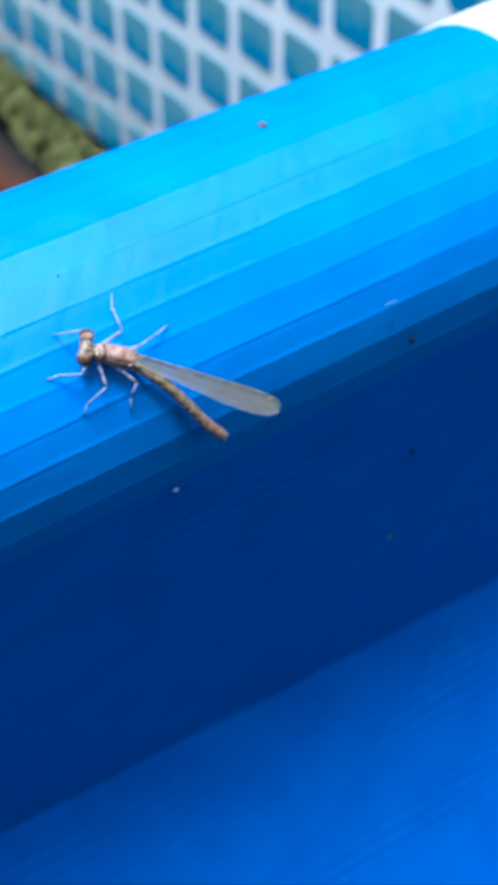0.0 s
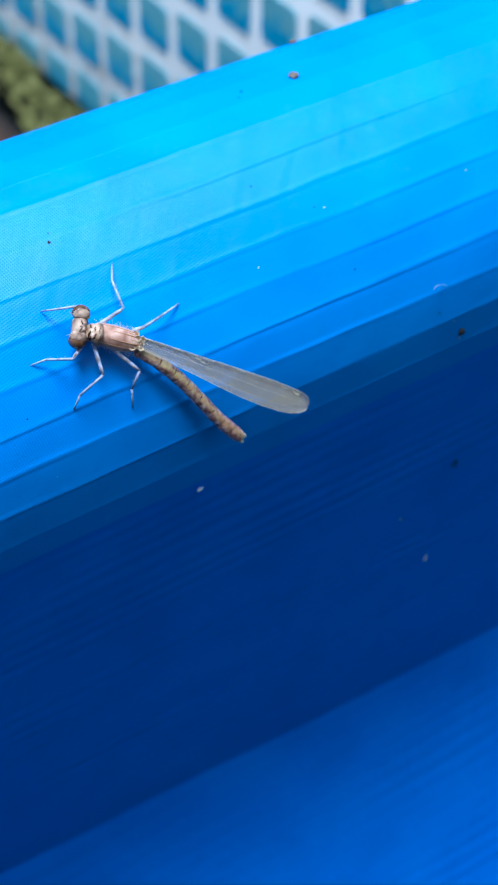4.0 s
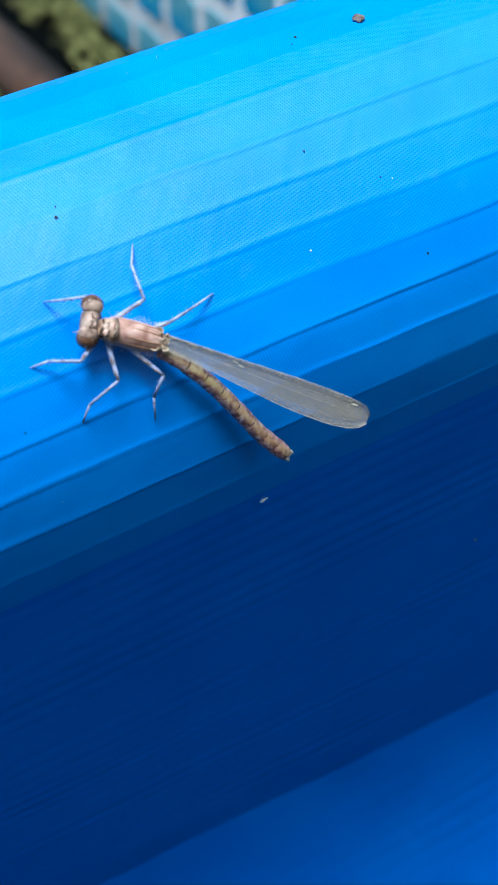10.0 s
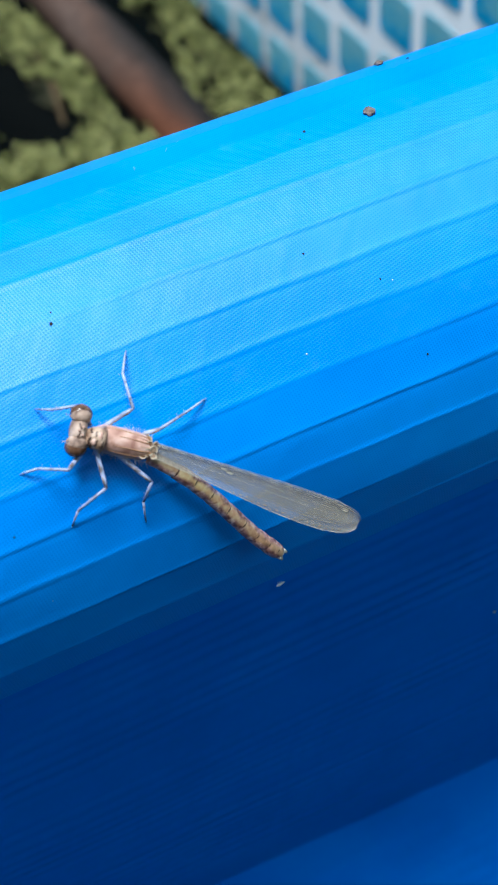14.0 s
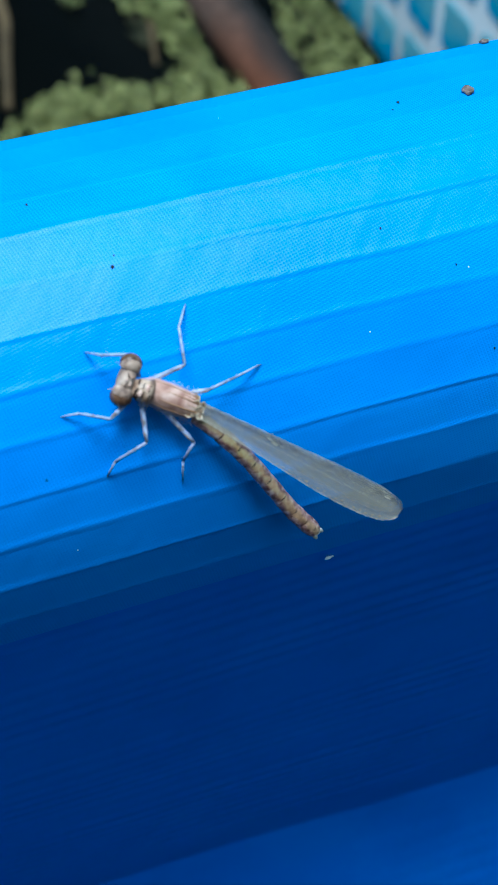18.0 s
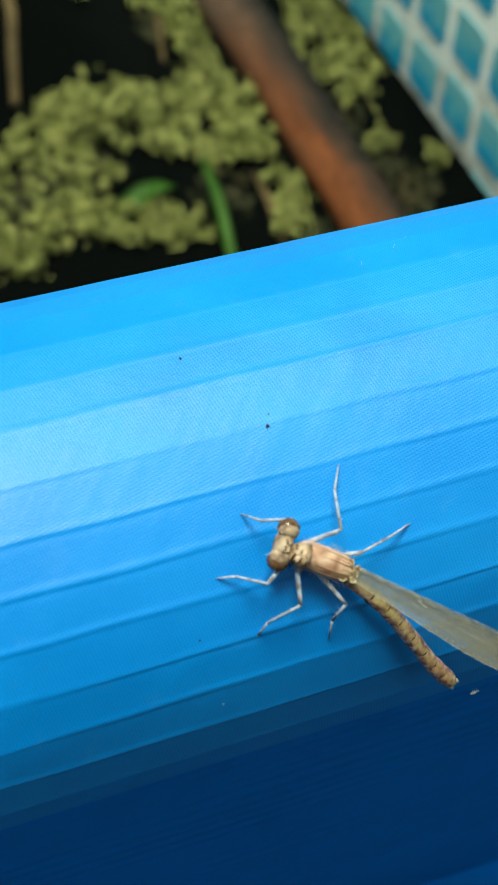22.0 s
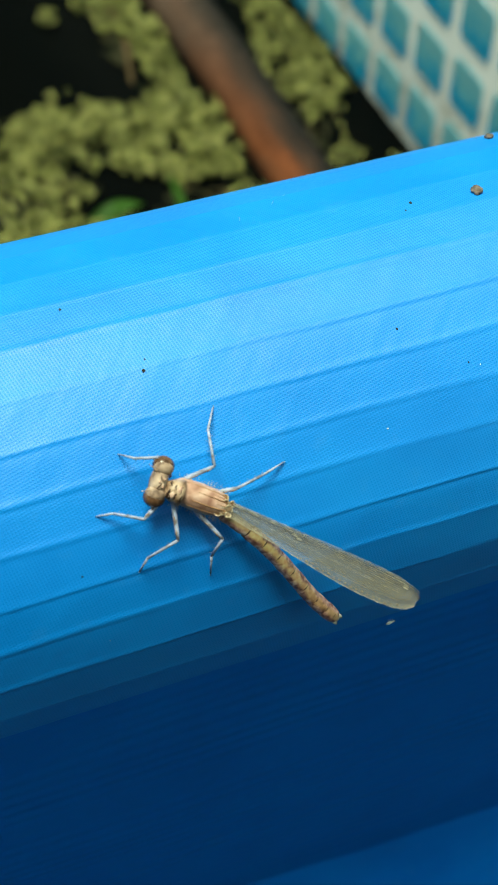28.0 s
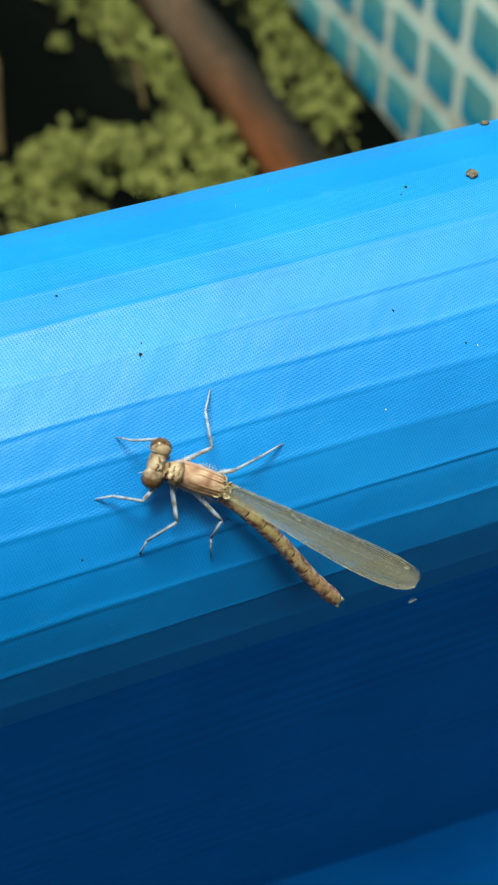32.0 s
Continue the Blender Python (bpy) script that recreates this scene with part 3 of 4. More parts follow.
weed_mat([(0.148, 0.405, 0.010, 0.045), (0.140, 0.445, 0.016, 0.022), (0.150, 0.375, 0.008, 0.02)], 1150, 13, "strip of floating leaves along the brown pole")
weed_mat([(0.120, 0.417, 0.0045, 0.0045), (0.190, 0.305, 0.008, 0.006), (0.205, 0.292, 0.006, 0.008)], 70, 17, "few loose floating leaves")
weed_mat([(0.183, 0.318, 0.012, 0.030), (0.190, 0.285, 0.016, 0.020), (0.150, 0.268, 0.014, 0.016)], 520, 23, "dull dark green weed just under the water beside the pole", DROWNED, 0.0008)
weed_mat([(0.139, 0.392, 0.006, 0.012), (0.132, 0.300, 0.012, 0.012), (0.085, 0.322, 0.022, 0.010), (0.070, 0.312, 0.016, 0.012)], 620, 29, "sunken brown weed between the floating rafts", DROWNED, 0.0008)

pts, rad = [], []
for k in range(33):
    y = 0.03 + 1.0 * k / 32
    pts.append((0.1694 + 0.0012 * math.sin(y * 23) + 0.0008 * noise.noise((y * 30, 0, 2)), y, WATER_Z + 0.004 + 0.001 * math.sin(y * 11)))
    rad.append(0.0107 + 0.0012 * noise.noise((y * 45, 3, 1)))
tagged(mesh_object("pole", tube_mesh(pts, rad, 22), RUST), label="rusty red-brown pole floating along the liner wall", category="pole")


def blade(name, a, b, width, material, label, category):
    """A narrow folded leaf from a up to b."""
    a, b = Vector(a), Vector(b)
    side = (b - a).cross(Vector((0, 0, 1))).normalized()
    rows = []
    for k in range(13):
        s = k / 12
        p = a.lerp(b, s) + Vector((0, 0, 0.006 * math.sin(math.pi * s)))
        w = width * math.sin(math.pi * min(1.0, 0.25 + 0.75 * s)) ** 0.7 + 0.0002
        rows.append([p - side * w, p - side * w * 0.5 + Vector((0, 0, -0.0006)), p + Vector((0, 0, -0.001)), p + side * w * 0.5 + Vector((0, 0, -0.0006)), p + side * w])
    bm = grid_mesh(rows)
    bmesh.ops.solidify(bm, geom=bm.faces[:], thickness=0.0003)
    return tagged(mesh_object(name, bm, material), label=label, category=category)


blade("reed_blade", (0.121, 0.262, WATER_Z - 0.002), (0.1262, 0.309, WATER_Z + 0.010), 0.0019, REED, "narrow bright green reed blade rising from the water", "reed")
tagged(mesh_object("dry_stem", tube_mesh([(0.080, 0.362, WATER_Z + 0.001), (0.086, 0.385, WATER_Z + 0.004), (0.093, 0.41, WATER_Z + 0.004), (0.098, 0.45, WATER_Z + 0.002)], [0.0016, 0.002, 0.0021, 0.0018], 8), TWIG), label="thin dry brown stem lying on the water", category="stem")
tagged(mesh_object("dry_stem", tube_mesh([(0.137, 0.372, WATER_Z), (0.142, 0.392, WATER_Z + 0.003), (0.146, 0.42, WATER_Z + 0.001)], [0.0008, 0.0013, 0.0008], 8), TWIG), label="short brown stem tangled in floating leaves", category="stem")


blade("green_leaf", (0.092, 0.296, WATER_Z - 0.001), (0.116, 0.303, WATER_Z + 0.004), 0.0042, REED, "small dark green leaf floating among the weed", "leaf")
tagged(mesh_object("dry_stem", tube_mesh([(0.141, 0.272, WATER_Z), (0.143, 0.290, WATER_Z + 0.002), (0.1445, 0.306, WATER_Z)], [0.001, 0.0015, 0.0008], 8), TWIG), label="short brown stem beside the brown pole", category="stem")


# ---- the damselfly ----
def V(x, y, z):
    """A point in centimetres from the rail's axis, to metres in the world."""
    return Vector((x * 0.01, y * 0.01, Z0 + z * 0.01))


fly = tagged(new("damselfly"), label="freshly emerged tan damselfly with closed milky wings on blue vinyl", category="damselfly")


NECK, THX_A, THX_B = V(-0.34, -1.745, 1.555), V(-0.285, -1.76, 1.545), V(0.085, -1.93, 1.36)
AXIS = (THX_B - THX_A).normalized()
OUT = Vector((0, -0.78, 0.63))
OUT = (OUT - AXIS * OUT.dot(AXIS)).normalized()
SIDE = AXIS.cross(OUT).normalized()

# head: a wide bar with an eye at each end
EYE_A, EYE_B = V(-0.332, -1.63, 1.70), V(-0.466, -1.776, 1.53)
across = (EYE_A - EYE_B).normalized()
mid = (EYE_A + EYE_B) / 2
hout = (OUT - across * OUT.dot(across)).normalized()
hfwd = across.cross(hout)
head = part("head", ellipsoid(mid - hout * 0.0003, (across * 0.00150, hout * 0.00092, hfwd * 0.00070)), CAP, fly, "mottled tan head")
for c in (EYE_A, EYE_B):
    s = 1 if c is EYE_A else -1
    part("eye", ellipsoid(c - hout * 0.0002, (across * 0.00078, hout * 0.00080, hfwd * 0.00088)), EYE, head, "brown compound eye")
    part("eye_cap", ellipsoid(c - across * s * (0.00013 if s > 0 else 0.00029) - hout * 0.00007, (across * 0.00070, hout * 0.00076, hfwd * 0.00083)), CAP, head, "pale olive skin over the eye")
    part("brow_ridge", tube_mesh([mid + across * s * f * 0.001 + hout * (0.00062 - 0.0001 * f) + hfwd * (0.00028 - 0.0005 * f) for f in (0.05, 0.3, 0.6)], [0.00004, 0.00008, 0.00004], 7), CAP, head)
    part("brow_groove", tube_mesh([mid + across * s * f * 0.001 + hout * (0.00064 - 0.00012 * f) + hfwd * (0.0001 - 0.0005 * f) for f in (0.08, 0.3, 0.55)], [0.00003, 0.00005, 0.00003], 6), DARK_LINE, head)
for k in (-1, 0, 1):
    part("ocellus", ellipsoid(mid + hout * 0.00064 + across * 0.00030 * k + hfwd * (0.00022 if k else -0.00012), (across * 0.00010, hout * 0.00007, hfwd * 0.00010), 8, 6), CHITIN, head)
for s in (-1, 1):
    a = mid + across * 0.0006 * s + hout * 0.0003
    sgn = 1 if hfwd.dot(AXIS) < 0 else -1
    part("antenna", tube_mesh([a, a + hfwd * sgn * 0.0006 + across * s * 0.0002, a + hfwd * sgn * 0.0013 + across * s * 0.0005], [0.00006, 0.00004, 0.00002], 6), CAP, head)

# thorax
pro = part("prothorax", tube_mesh([NECK - AXIS * 0.0003, NECK + AXIS * 0.0002, NECK + AXIS * 0.0007, NECK + AXIS * 0.0011], [0.00055, 0.00085, 0.00095, 0.0011], 16, 0.9, OUT), COLLAR, fly, "ridged tan collar behind the head")
def collar_height(k, side):
    r = float(np.interp(k, [-0.0003, 0.0002, 0.0007, 0.0011], [0.00055, 0.00085, 0.00095, 0.0011]))
    return 0.9 * math.sqrt(max(0.0, r * r - side * side)) + 0.00002


for k, s0, s1, thick in ((-0.00006, -0.10, 1.30, 0.00010), (0.00012, 0.75, 1.35, 0.00013), (-0.00002, -1.25, -0.55, 0.00007), (0.00034, -1.0, -0.2, 0.00004), (0.00048, 0.1, 1.1, 0.00004), (0.00080, -1.1, 0.2, 0.00003), (0.00094, 0.3, 1.2, 0.00006)):
    arc = []
    for j in range(7):
        side = 0.00055 * (s0 + (s1 - s0) * j / 6)
        arc.append(NECK + AXIS * (k + 0.00006 * math.sin(j * 1.7)) + SIDE * side + OUT * collar_height(k, side))
    part("collar_mark", tube_mesh(arc, [thick * f for f in (0.3, 0.8, 1.0, 0.7, 1.0, 0.9, 0.3)], 7), DARK_LINE, pro)
for k, s in ((0.00030, 0.50), (0.00072, -0.40)):
    part("collar_lobe", ellipsoid(NECK + AXIS * k + SIDE * 0.00055 * s + OUT * (collar_height(k, 0.00055 * s) - 0.00012), (AXIS * 0.00020, OUT * 0.00016, SIDE * 0.00034), 10, 7), CHITIN, pro)
L = (THX_B - THX_A).length
prof = [(0.0, 0.00078), (0.08, 0.00100), (0.25, 0.00111), (0.5, 0.00114), (0.75, 0.00108), (0.92, 0.00095), (1.0, 0.00075)]
thorax = part("thorax", tube_mesh([THX_A + AXIS * L * s - OUT * 0.0006 for s, _ in prof], [r for _, r in prof], 24, 1.05, OUT), CHITIN, fly, "glossy pale tan thorax")
for off, s0, s1, wid in ((0.00042, 0.30, 0.97, 0.00007), (-0.00042, 0.38, 0.97, 0.00007), (0.00105, 0.10, 0.90, 0.00006), (-0.00105, 0.10, 0.90, 0.00006), (0.0, 0.75, 0.98, 0.00004), (0.0007, 0.72, 0.95, 0.00004), (-0.00072, 0.65, 0.95, 0.00004)):
    rows = []
    for k in range(9):
        s = s0 + (s1 - s0) * k / 8
        r = np.interp(s, [p for p, _ in prof], [q for _, q in prof])
        a = off / 0.0012
        rows.append(THX_A + AXIS * L * s - OUT * 0.0006 + (OUT * math.cos(a) * 1.05 + SIDE * math.sin(a)) * (r + wid * 0.1))
    part("seam_line", tube_mesh(rows, [wid * (0.25 + 0.75 * k / 8) for k in range(9)], 7), SEG_BROWN, thorax)
# curled folds where the wings are hinged, cream over brown
for k, (f, side, size, start) in enumerate(((0.86, 0.62, 0.00030, 20), (0.95, 0.35, 0.00034, 80), (0.93, -0.28, 0.00030, 200), (1.02, 0.05, 0.00030, 140), (0.90, -0.72, 0.00028, 250), (1.05, 0.52, 0.00024, 320), (1.06, -0.42, 0.00026, 30))):
    c = THX_A + AXIS * L * f + SIDE * 0.00092 * side + OUT * (0.00034 - 0.0004 * side * side)
    curl = [c + (AXIS * math.cos(q) + SIDE * math.sin(q)) * size + OUT * 0.00008 * math.sin(2 * q) for q in [radians(start + 26 * j) for j in range(11)]]
    part("wing_hinge", tube_mesh(curl, [0.00003, 0.00005, 0.00007, 0.00008, 0.00006, 0.00008, 0.00007, 0.00006, 0.00006, 0.00005, 0.00003], 7), HINGE, thorax, "cream curled wing hinge")
    part("hinge_hollow", ellipsoid(c - OUT * 0.00012, (AXIS * size * 0.9, OUT * 0.00014, SIDE * size * 0.9), 10, 6), SEG_BROWN, thorax)
# pale fuzz along the flanks of the thorax
rnd = random.Random(41)
bm = bmesh.new()
for k in range(150):
    f, a = rnd.uniform(0.02, 1.0), rnd.choice((-1, 1)) * rnd.uniform(1.15, 1.9)
    root = THX_A + AXIS * L * f - OUT * 0.0006 + (OUT * math.cos(a) + SIDE * math.sin(a)) * 0.00102
    tip = root + (OUT * math.cos(a) * 0.5 + SIDE * math.sin(a)) * rnd.uniform(0.0002, 0.0006) + AXIS * rnd.gauss(0, 0.00016)
    one = tube_mesh([root, tip], [0.000010, 0.000004], 3)
    me = bpy.data.meshes.new("hair")
    one.to_mesh(me)
    one.free()
    bm.from_mesh(me)
    bpy.data.meshes.remove(me)
part("fuzz", bm, STIGMA, thorax, "fine pale hairs")

# abdomen: ten rings from the thorax to the tip
path = [V(0.075, -1.94, 1.285), V(0.265, -2.067, 1.11), V(0.43, -2.148, 0.893), V(0.60, -2.232, 0.617), V(0.766, -2.315, 0.338), V(0.957, -2.41, 0.085)]


def along(s):
    x = s * (len(path) - 1)
    i = min(int(x), len(path) - 2)
    p0, p1, p2, p3 = path[max(i - 1, 0)], path[i], path[i + 1], path[min(i + 2, len(path) - 1)]
    t = x - i
    return 0.5 * (2 * p1 + (p2 - p0) * t + (2 * p0 - 5 * p1 + 4 * p2 - p3) * t * t + (3 * p1 - p0 - 3 * p2 + p3) * t ** 3)


cuts = [0.0, 0.06, 0.17, 0.30, 0.43, 0.56, 0.69, 0.80, 0.88, 0.94, 0.985]
for k, (a, b) in enumerate(zip(cuts, cuts[1:])):
    d = (along(b) - along(a)).normalized()
    o = (OUT - d * OUT.dot(d)).normalized()
    sd = d.cross(o)
    base = 0.00066 if k > 1 else 0.00058
    rows, uv = [], []
    for j in range(9):
        f = j / 8
        s = a + (b - a) * f
        r = base * (0.985 + 0.045 * math.sin(math.pi * f) + 0.05 * (k > 6)) * (0.986 if j in (0, 8) else 1.0) * (1 - 0.22 * (k == 9) * f)
        qs = [-math.pi + 2 * math.pi * i / 24 for i in range(25)]
        rows.append([along(s) - OUT * 0.0006 + (o * math.cos(q) * 0.95 + sd * math.sin(q)) * r for q in qs])
        uv.append([(q, s) for q in qs])
    seg = part("abdomen_segment", grid_mesh(rows, uv), ABDOMEN, fly, "golden abdomen segment with purple-brown sides" if 1 < k < 6 else "brown abdomen segment")
    if 1 < k < 9:
        ring = [along(b) - OUT * 0.0006 + (o * math.cos(q) * 0.95 + sd * math.sin(q)) * base * 0.99 for q in [radians(-42 + 12 * j + 6 * (k % 2)) for j in range(7)]]
        part("ring_line", tube_mesh(ring, [0.000005, 0.000012, 0.000030, 0.000050, 0.000040, 0.000012, 0.000005], 5), DARK_LINE, seg)
tipd = (along(0.99) - along(0.93)).normalized()
for s in (-1, 1):
    a = along(0.978) - OUT * 0.0004 + tipd.cross(OUT) * 0.00024 * s
    part("tail_clasper", tube_mesh([a, a + tipd * 0.0003 + tipd.cross(OUT) * 0.00008 * s, a + tipd * 0.00058 + tipd.cross(OUT) * 0.00015 * s], [0.00024, 0.00022, 0.00010], 10), TIP_PALE, fly, "pale clasper at the tail tip")
part("tail_clasper", tube_mesh([along(0.965) - OUT * 0.0006, along(0.985) - OUT * 0.0006, along(1.0) - OUT * 0.0007], [0.00045, 0.00050, 0.00028], 12), TIP_PALE, fly, "pale tail tip")

# wings: two pairs folded together over the side of the abdomen
W0, W1 = V(0.07, -1.94, 1.40), V(1.49, -2.735, 0.48)
wd = (W1 - W0).normalized()
wl = (W1 - W0).length
EDGE = V(0.94, -2.52, 0.62) - V(0.94, -2.36, 0.97)
EDGE = (EDGE - wd * EDGE.dot(wd)).normalized()     # across the wing, towards its hind edge
WN = wd.cross(EDGE).normalized()


def wing_half(s):
    """Front and hind half-widths, in metres, along the wing."""
    front = np.interp(s, [0, 0.1, 0.35, 0.6, 0.8, 0.9, 0.94, 0.97, 0.988, 1.0], [0.00042, 0.00050, 0.00071, 0.00094, 0.00107, 0.00106, 0.00102, 0.00088, 0.00068, 0.0003])
    hind = np.interp(s, [0, 0.06, 0.17, 0.31, 0.45, 0.62, 0.75, 0.85, 0.93, 0.965, 0.988, 1.0], [0.00060, 0.00070, 0.00086, 0.00106, 0.00130, 0.00156, 0.00160, 0.00153, 0.00128, 0.00103, 0.00074, 0.0004])
    return front, hind


DARK_CELL = mottled("dark_wing_cell", [(0.3, (0.12, 0.13, 0.135)), (0.7, (0.20, 0.21, 0.21))], 900, 0.5, 0.3)


def build_wing(lift, scale, turn, name, narrow):
    rows = []
    base = W0 + WN * lift
    def at(s, w):
        f, h = wing_half(s)
        h *= 1 - narrow * min(1.0, 3.0 * s)
        off = (-f + (f + h) * w) * scale
        bow = 0.00018 * math.sin(math.pi * w) + turn * s
        return base + wd * (wl * scale * s) + EDGE * off + WN * (bow + 0.00005 * math.sin(9 * w))
    uv = []
    for k in range(41):
        rows.append([at(k / 40, j / 8) for j in range(9)])
        uv.append([(k / 40, j / 8 + lift * 3000) for j in range(9)])
    bm = grid_mesh(rows, uv)
    wing = part(name, bm, WING, fly, "milky half-transparent wing")
    up = WN * -0.00005
    for w, r, pale in ((0.0, 0.000020, 1), (0.07, 0.000014, 1), (0.13, 0.000018, 0), (0.20, 0.000012, 1), (0.27, 0.000012, 0), (0.40, 0.000008, 1), (1.0, 0.000020, 1)):
        last = 41 if w in (0.0, 1.0) else 37
        part("vein", tube_mesh([at(k / 40, w) + up for k in range(1, last)], [0.72 * r * (0.5 + 0.5 * math.sin(k * 0.9) ** 2) for k in range(1, last)], 5), VEIN_PALE if pale else VEIN, wing)
    part("wing_mark", ellipsoid(at(0.915, 0.14) + up * 1.6, (wd * 0.00030, EDGE * 0.00006, WN * 0.00002), 12, 6), VEIN_PALE, wing)
    if narrow < 0.1:
        # two pale dashes stand in for glints near the leading edge
        for k, (f, w) in enumerate(((0.335, 0.15), (0.365, 0.24))):
            part("vein_glint", ellipsoid(at(f, w) + up * 1.8, (wd * 0.00032, EDGE * 0.00004, WN * 0.00002), 8, 5), VEIN_PALE, wing)
        bm = bmesh.new()
        for k in range(19):
            one = ellipsoid(at(0.42 + 0.54 * k / 18, 0.945 - 0.022 * (k % 3) - 0.02 * (k % 5 == 2)) + up, (wd * (0.00011 + 0.00006 * (k % 2)), EDGE * (0.000036 + 0.00001 * (k % 3)), WN * 0.00003), 6, 4)
            me = bpy.data.meshes.new("dot")
            one.to_mesh(me)
            one.free()
            bm.from_mesh(me)
            bpy.data.meshes.remove(me)
        part("edge_cells", bm, DARK_CELL, wing)


build_wing(0.0, 1.0, 0.0, "forewing", 0.0)
build_wing(-0.00022, 0.985, -0.0003, "hindwing", 0.04)
build_wing(0.00020, 0.975, 0.0002, "forewing", 0.34)
build_wing(0.00036, 0.955, 0.0004, "hindwing", 0.40)

# legs, hip to claw
LEGS = (
    [V(-0.27, -1.60, 1.52), V(-0.30, -1.58, 1.735), V(-0.54, -1.545, 1.775), V(-0.605, -1.37, 1.665)],
    [V(-0.22, -1.66, 1.50), V(0.05, -1.73, 1.65), V(0.11, -1.44, 1.76), V(0.23, -1.24, 1.765)],
    [V(0.02, -1.77, 1.38), V(0.22, -1.82, 1.42), V(0.48, -1.75, 1.41), V(0.69, -1.655, 1.37)],
    [V(-0.40, -1.74, 1.43), V(-0.59, -1.88, 1.44), V(-0.78, -1.72, 1.41), V(-0.89, -1.66, 1.36)],
    [V(-0.31, -1.77, 1.42), V(-0.35, -2.0, 1.22), V(-0.59, -1.97, 1.07), V(-0.65, -1.945, 0.90)],
    [V(-0.15, -1.84, 1.33), V(0.01, -2.05, 1.14), V(-0.07, -2.03, 0.94), V(-0.07, -2.03, 0.71)],
)
BAND = mottled("leg_band", [(0.3, (0.16, 0.10, 0.09)), (0.7, (0.30, 0.24, 0.22))], 900, 0.5, 0.4)
for hip, knee, heel, claw in LEGS:
    leg = part("leg", tube_mesh([hip, hip.lerp(knee, 0.3), hip.lerp(knee, 0.8), knee], [0.00018, 0.00020, 0.00017, 0.00012], 10), LEG_PALE, fly, "pale spiny leg with brown bands")
    part("shin", tube_mesh([knee, knee.lerp(heel, 0.5), heel], [0.00013, 0.00012, 0.00011], 8), LEG_PALE, leg)
    part("foot", tube_mesh([heel, heel.lerp(claw, 0.6), claw], [0.00011, 0.00009, 0.00007], 8), LEG_PALE, leg)
    part("claw", tube_mesh([claw, claw + (claw - heel).normalized() * 0.00018 + OUT * 0.0001, claw + (claw - heel).normalized() * 0.0003 - OUT * 0.0001], [0.00005, 0.00004, 0.00002], 6), FOOT, leg)
    d = (knee - hip).normalized()
    edge = d.cross(OUT).normalized() * 0.00009 + OUT * 0.00014
    for f, half in ((0.80, 0.00034), (0.45, 0.00024)):
        p = hip.lerp(knee, f) + edge
        part("leg_band", tube_mesh([p - d * half, p, p + d * half], [0.00003, 0.00009, 0.00003], 7), BAND, leg)
    bm = bmesh.new()
    for j in range(7):
        p = knee.lerp(heel, 0.08 + 0.14 * j)
        side = ((heel - knee).cross(OUT)).normalized() * (1 if j % 2 else -1)
        tip = p + side * 0.00032 + (heel - knee).normalized() * 0.0002
        one = tube_mesh([p, tip], [0.000018, 0.000008], 4)
        me = bpy.data.meshes.new("spine")
        one.to_mesh(me)
        one.free()
        bm.from_mesh(me)
        bpy.data.meshes.remove(me)
    part("leg_spines", bm, LEG_PALE, leg)


# ---- grit and lint on the vinyl ----
def speck(name, place, size, material, label, seed, flat=0.7, category="grit"):
    bm = bmesh.new()
    bmesh.ops.create_icosphere(bm, subdivisions=3, radius=1.0)
    for v in bm.verts:
        k = 1 + 0.55 * noise.noise(v.co * 1.6 + Vector((seed, 0, 0))) + 0.25 * noise.noise(v.co * 4.1 + Vector((0, seed, 0)))
        v.co = Vector((v.co.x * 1.25, v.co.y, v.co.z * flat)) * k * size
    ob = mesh_object(name, bm, material)
    n = Vector((0, place[1], place[2] - Z0)).normalized()
    ob.matrix_basis = Matrix.Translation(place) @ n.to_track_quat("Z", "X").to_matrix().to_4x4()
    return tagged(ob, label=label, category=category)


def on_rail(x, ang, lift=0.0):
    a = radians(ang)
    return Vector((x * 0.01, (RAIL + lift - 0.0001) * math.cos(a), Z0 + (RAIL + lift - 0.0001) * math.sin(a)))


speck("soil_crumb", on_rail(3.28, 87.2, 0.0002), 0.00045, GRIT, "rough brown crumb of soil on the blue sleeve", 1.0)
speck("soil_crumb", on_rail(4.0, 59.5, 0.0002), 0.0004, GRIT, "rough brown crumb of soil near the crest of the rail", 2.0)
for k, (x, a, s) in enumerate(((-0.21, 113.3, 0.00025), (2.655, 85.8, 0.00020), (2.565, 88.1, 0.00012), (1.97, 118.5, 0.00013), (-0.66, 93.2, 0.00016), (4.22, 64.0, 0.00018), (-1.11, 152.7, 0.00010), (2.69, 149.8, 0.00012), (2.50, 130.0, 0.00010), (4.01, 183.5, 0.00060), (3.66, 172.8, 0.00016), (-0.17, 110.8, 0.00012))):
    speck("grit_speck", on_rail(x, a, 0.00005), s * 0.62, BLACK_GRIT, "tiny black speck of dirt on the blue sleeve", 3.0 + k)
for k, (x, a, s) in enumerate(((2.60, 131.2, 0.00016), (1.65, 139.5, 0.00014), (3.88, 177.7, 0.00024), (4.00, 186.0, 0.00020), (0.13, 124.5, 0.00012), (4.35, 136.0, 0.00015), (-0.96, 171.0, 0.00010))):
    speck("lint_speck", on_rail(x, a, 0.00003), s * 0.42, LINT, "tiny pale fleck on the blue sleeve", 23.0 + k, 0.5, "lint")


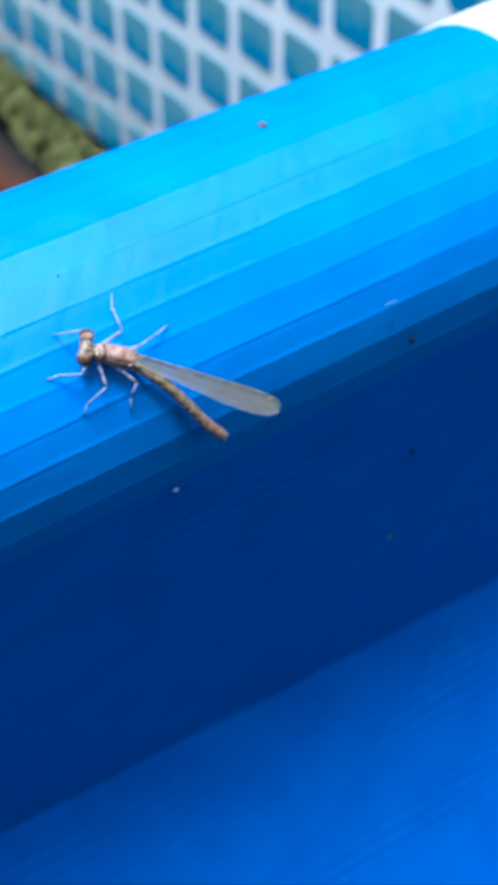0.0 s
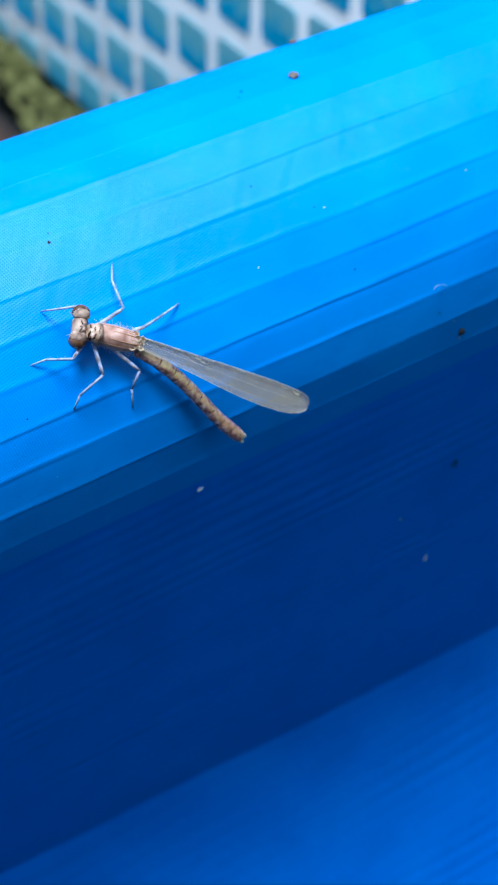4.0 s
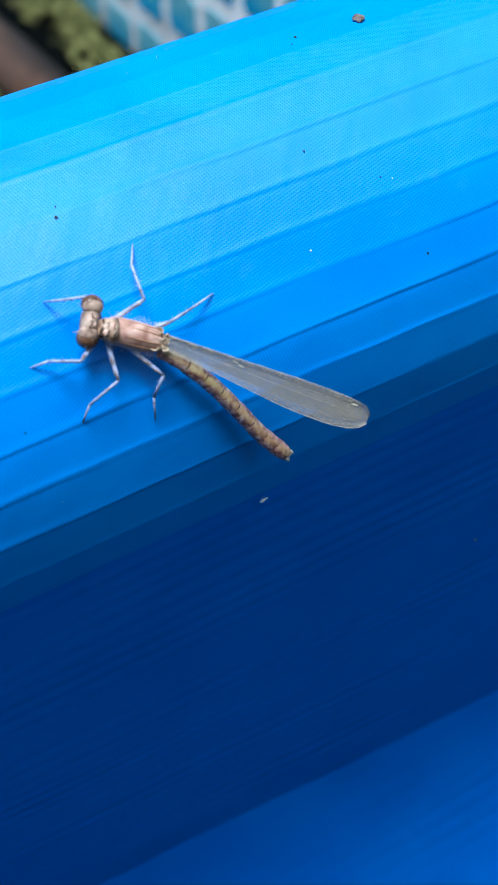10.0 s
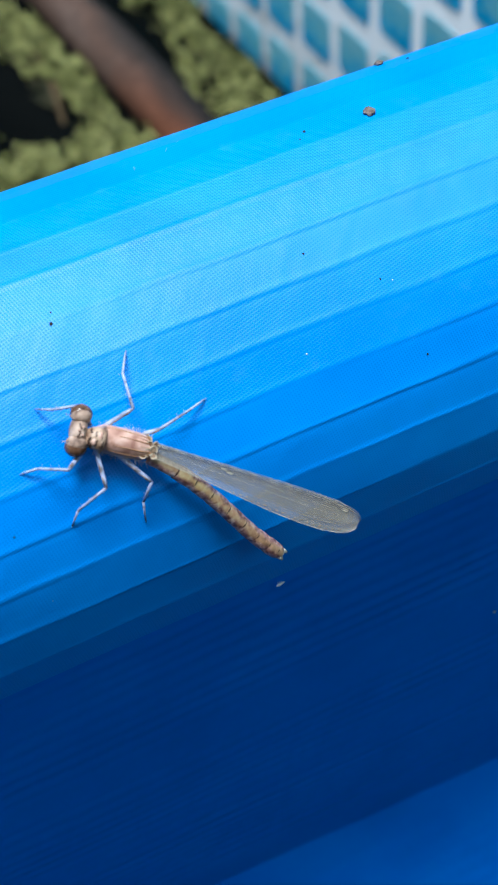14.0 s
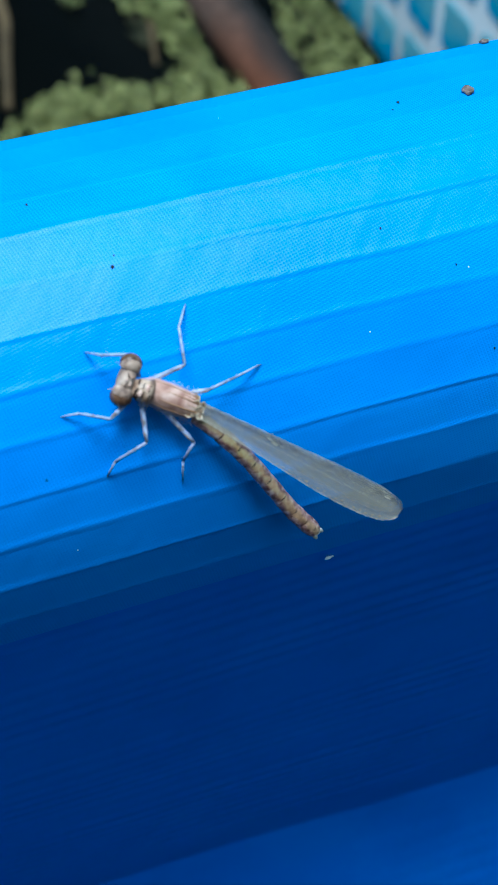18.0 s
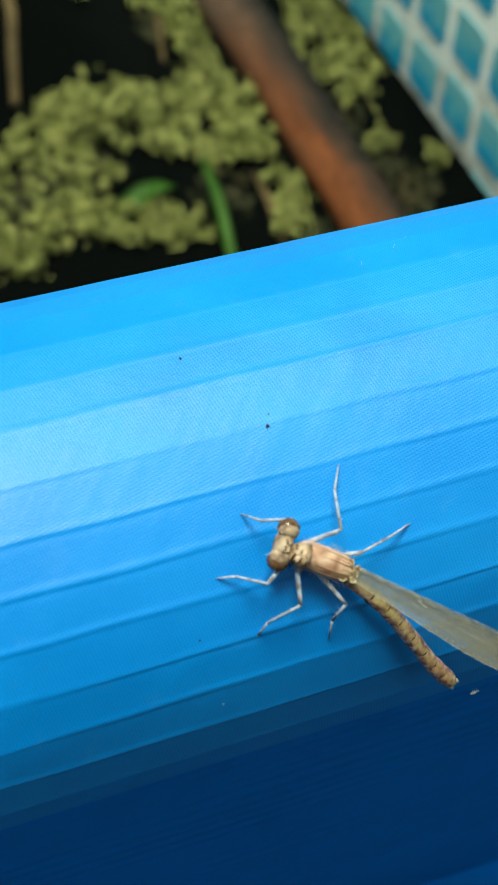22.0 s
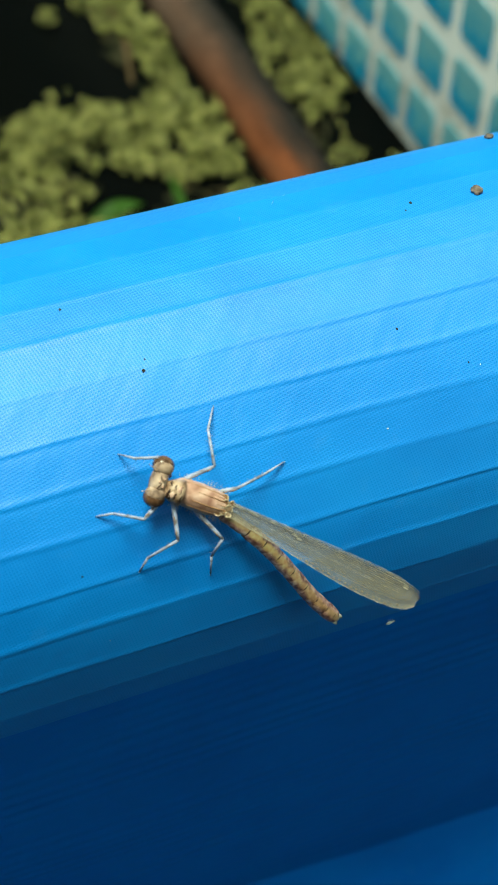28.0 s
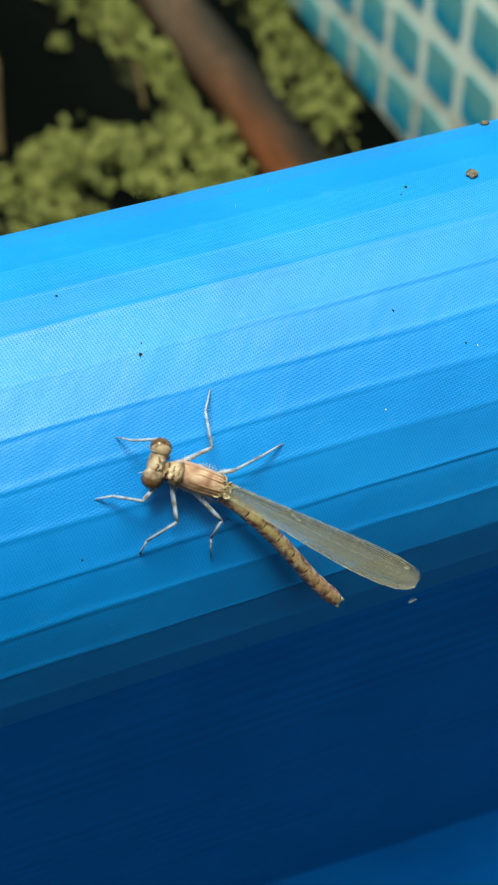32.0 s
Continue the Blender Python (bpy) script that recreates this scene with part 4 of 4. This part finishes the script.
for k, (x, a, size, turn) in enumerate(((1.56, 72.0, 0.0011, 1.0), (1.72, 69.0, 0.0005, 0.6), (1.18, 76.2, 0.0009, 1.2), (4.15, 68.0, 0.0006, 0.8))):
    rnd = random.Random(60 + k)
    pts = []
    for j in range(6):
        f = j / 5 - 0.5
        pts.append(on_rail(x + 100 * size * f * math.cos(turn), a - size * f * math.sin(turn) / RAIL * 57.3 + rnd.uniform(-0.2, 0.2), 0.00012))
    tagged(mesh_object("scuff", tube_mesh(pts, [0.00001, 0.00004, 0.00003, 0.00005, 0.00003, 0.00001], 5, 0.3), SCUFF), label="faint pale scuff rubbed into the blue sleeve", category="scuff")


def on_flap(x, z, lift=0.0002):
    """On the flap: x and z in centimetres from the axis."""
    s = (z + 0.37) / (-8.05 - 0.081 * x + 0.37)
    return Vector((x * 0.01, -0.0211 + 0.0161 * s - 0.0006 * math.sin(math.pi * s) - lift, Z0 + z * 0.01))


def lint(place, length, turn, label):
    d = Vector((math.cos(turn), 0.05, math.sin(turn))) * length
    pts = [place - d, place - d * 0.2 + Vector((0.0, -0.0001, 0.0001)), place + d * 0.5, place + d]
    return tagged(mesh_object("lint_fibre", tube_mesh(pts, [0.00007, 0.00016, 0.00014, 0.00005], 7), LINT), label=label, category="lint")


lint(on_flap(4.71, -4.86), 0.0006, 0.75, "tiny white fibre caught on the shaded blue flap")
lint(on_flap(3.94, -3.46), 0.00012, 0.3, "tiny pale dot of lint on the shaded blue flap")
bent = on_flap(4.60, -2.75)
tagged(mesh_object("thread_scrap", tube_mesh([bent + Vector((-0.0004, 0, -0.0004)), bent, bent + Vector((0.0002, -0.0002, 0.0008)), bent + Vector((0.0002, -0.0001, -0.0008))], [0.00006, 0.00014, 0.00010, 0.00005], 6), BLACK_GRIT), label="tiny dark scrap stuck on the shaded blue flap", category="debris")
curl = [on_rail(3.58, 164.6, 0.00008), on_rail(3.61, 163.8, 0.0002), on_rail(3.66, 163.4, 0.0003), on_rail(3.72, 164.1, 0.0002), on_rail(3.78, 165.2, 0.0001), on_rail(3.84, 166.6, 0.00006)]
tagged(mesh_object("lint_fibre", tube_mesh(curl, [0.000012, 0.00002, 0.00002, 0.000016, 0.000016, 0.00001], 6), LINT), label="thin pale curled hair lying on the blue sleeve", category="lint")

# small white bug that crawls along the flap
bug = tagged(new("white_bug"), label="tiny white crawling bug on the shaded blue flap", category="insect")
part("body", ellipsoid(Vector((0, 0, 0)), (Vector((0.00034, 0, 0.00004)), Vector((0, 0.00014, 0)), Vector((0, 0, 0.00016))), 12, 8), MITE, bug)
part("head", ellipsoid(Vector((0.00042, 0, 0.00008)), (Vector((0.00012, 0, 0)), Vector((0, 0.0001, 0)), Vector((0, 0, 0.0001))), 10, 6), MITE, bug)
for k in range(6):
    x, s = (-0.0002, 0.0, 0.0002)[k % 3], 1 if k < 3 else -1
    part("leg", tube_mesh([(x, 0, 0), (x + 0.00006, 0.00005, 0.0002 * s), (x + 0.0001, 0.00012, 0.00036 * s)], [0.00003, 0.000025, 0.00002], 5), MITE, bug)

# printed squares, column by column along the side wall
tile = tile_mesh()
for i in range(-8, 12):
    for j in range(-4, 6):
        y, z = 0.3015 + 0.0246 * i, -0.1728 + 0.0248 * j
        z -= 0.105 * (y - 0.3025)
        if y < 0.03 or z > -0.02:
            continue
        ob = new("printed_square", tile)
        ob.parent = side_wall
        ob.matrix_basis = pose(WALL_X, y, Z0 + z)


def motions():
    rows = []
    for t, x, z in ((0, 0.46, -0.82), (2.5, 0.58, -0.80), (5, 0.72, -0.77), (8, 0.855, -0.78), (10.5, 0.945, -0.75), (13, 1.06, -0.78), (16.5, 1.21, -0.78), (19, 1.32, -0.78), (21, 1.455, -0.85), (23.5, 1.56, -0.86), (25.5, 1.64, -0.86), (28, 1.73, -0.79), (30, 1.81, -0.76), (32, 1.91, -0.77)):
        rows.append((t, Matrix.Translation(on_flap(x, z, 0.00012))))
    walk(bug, rows)


motions()
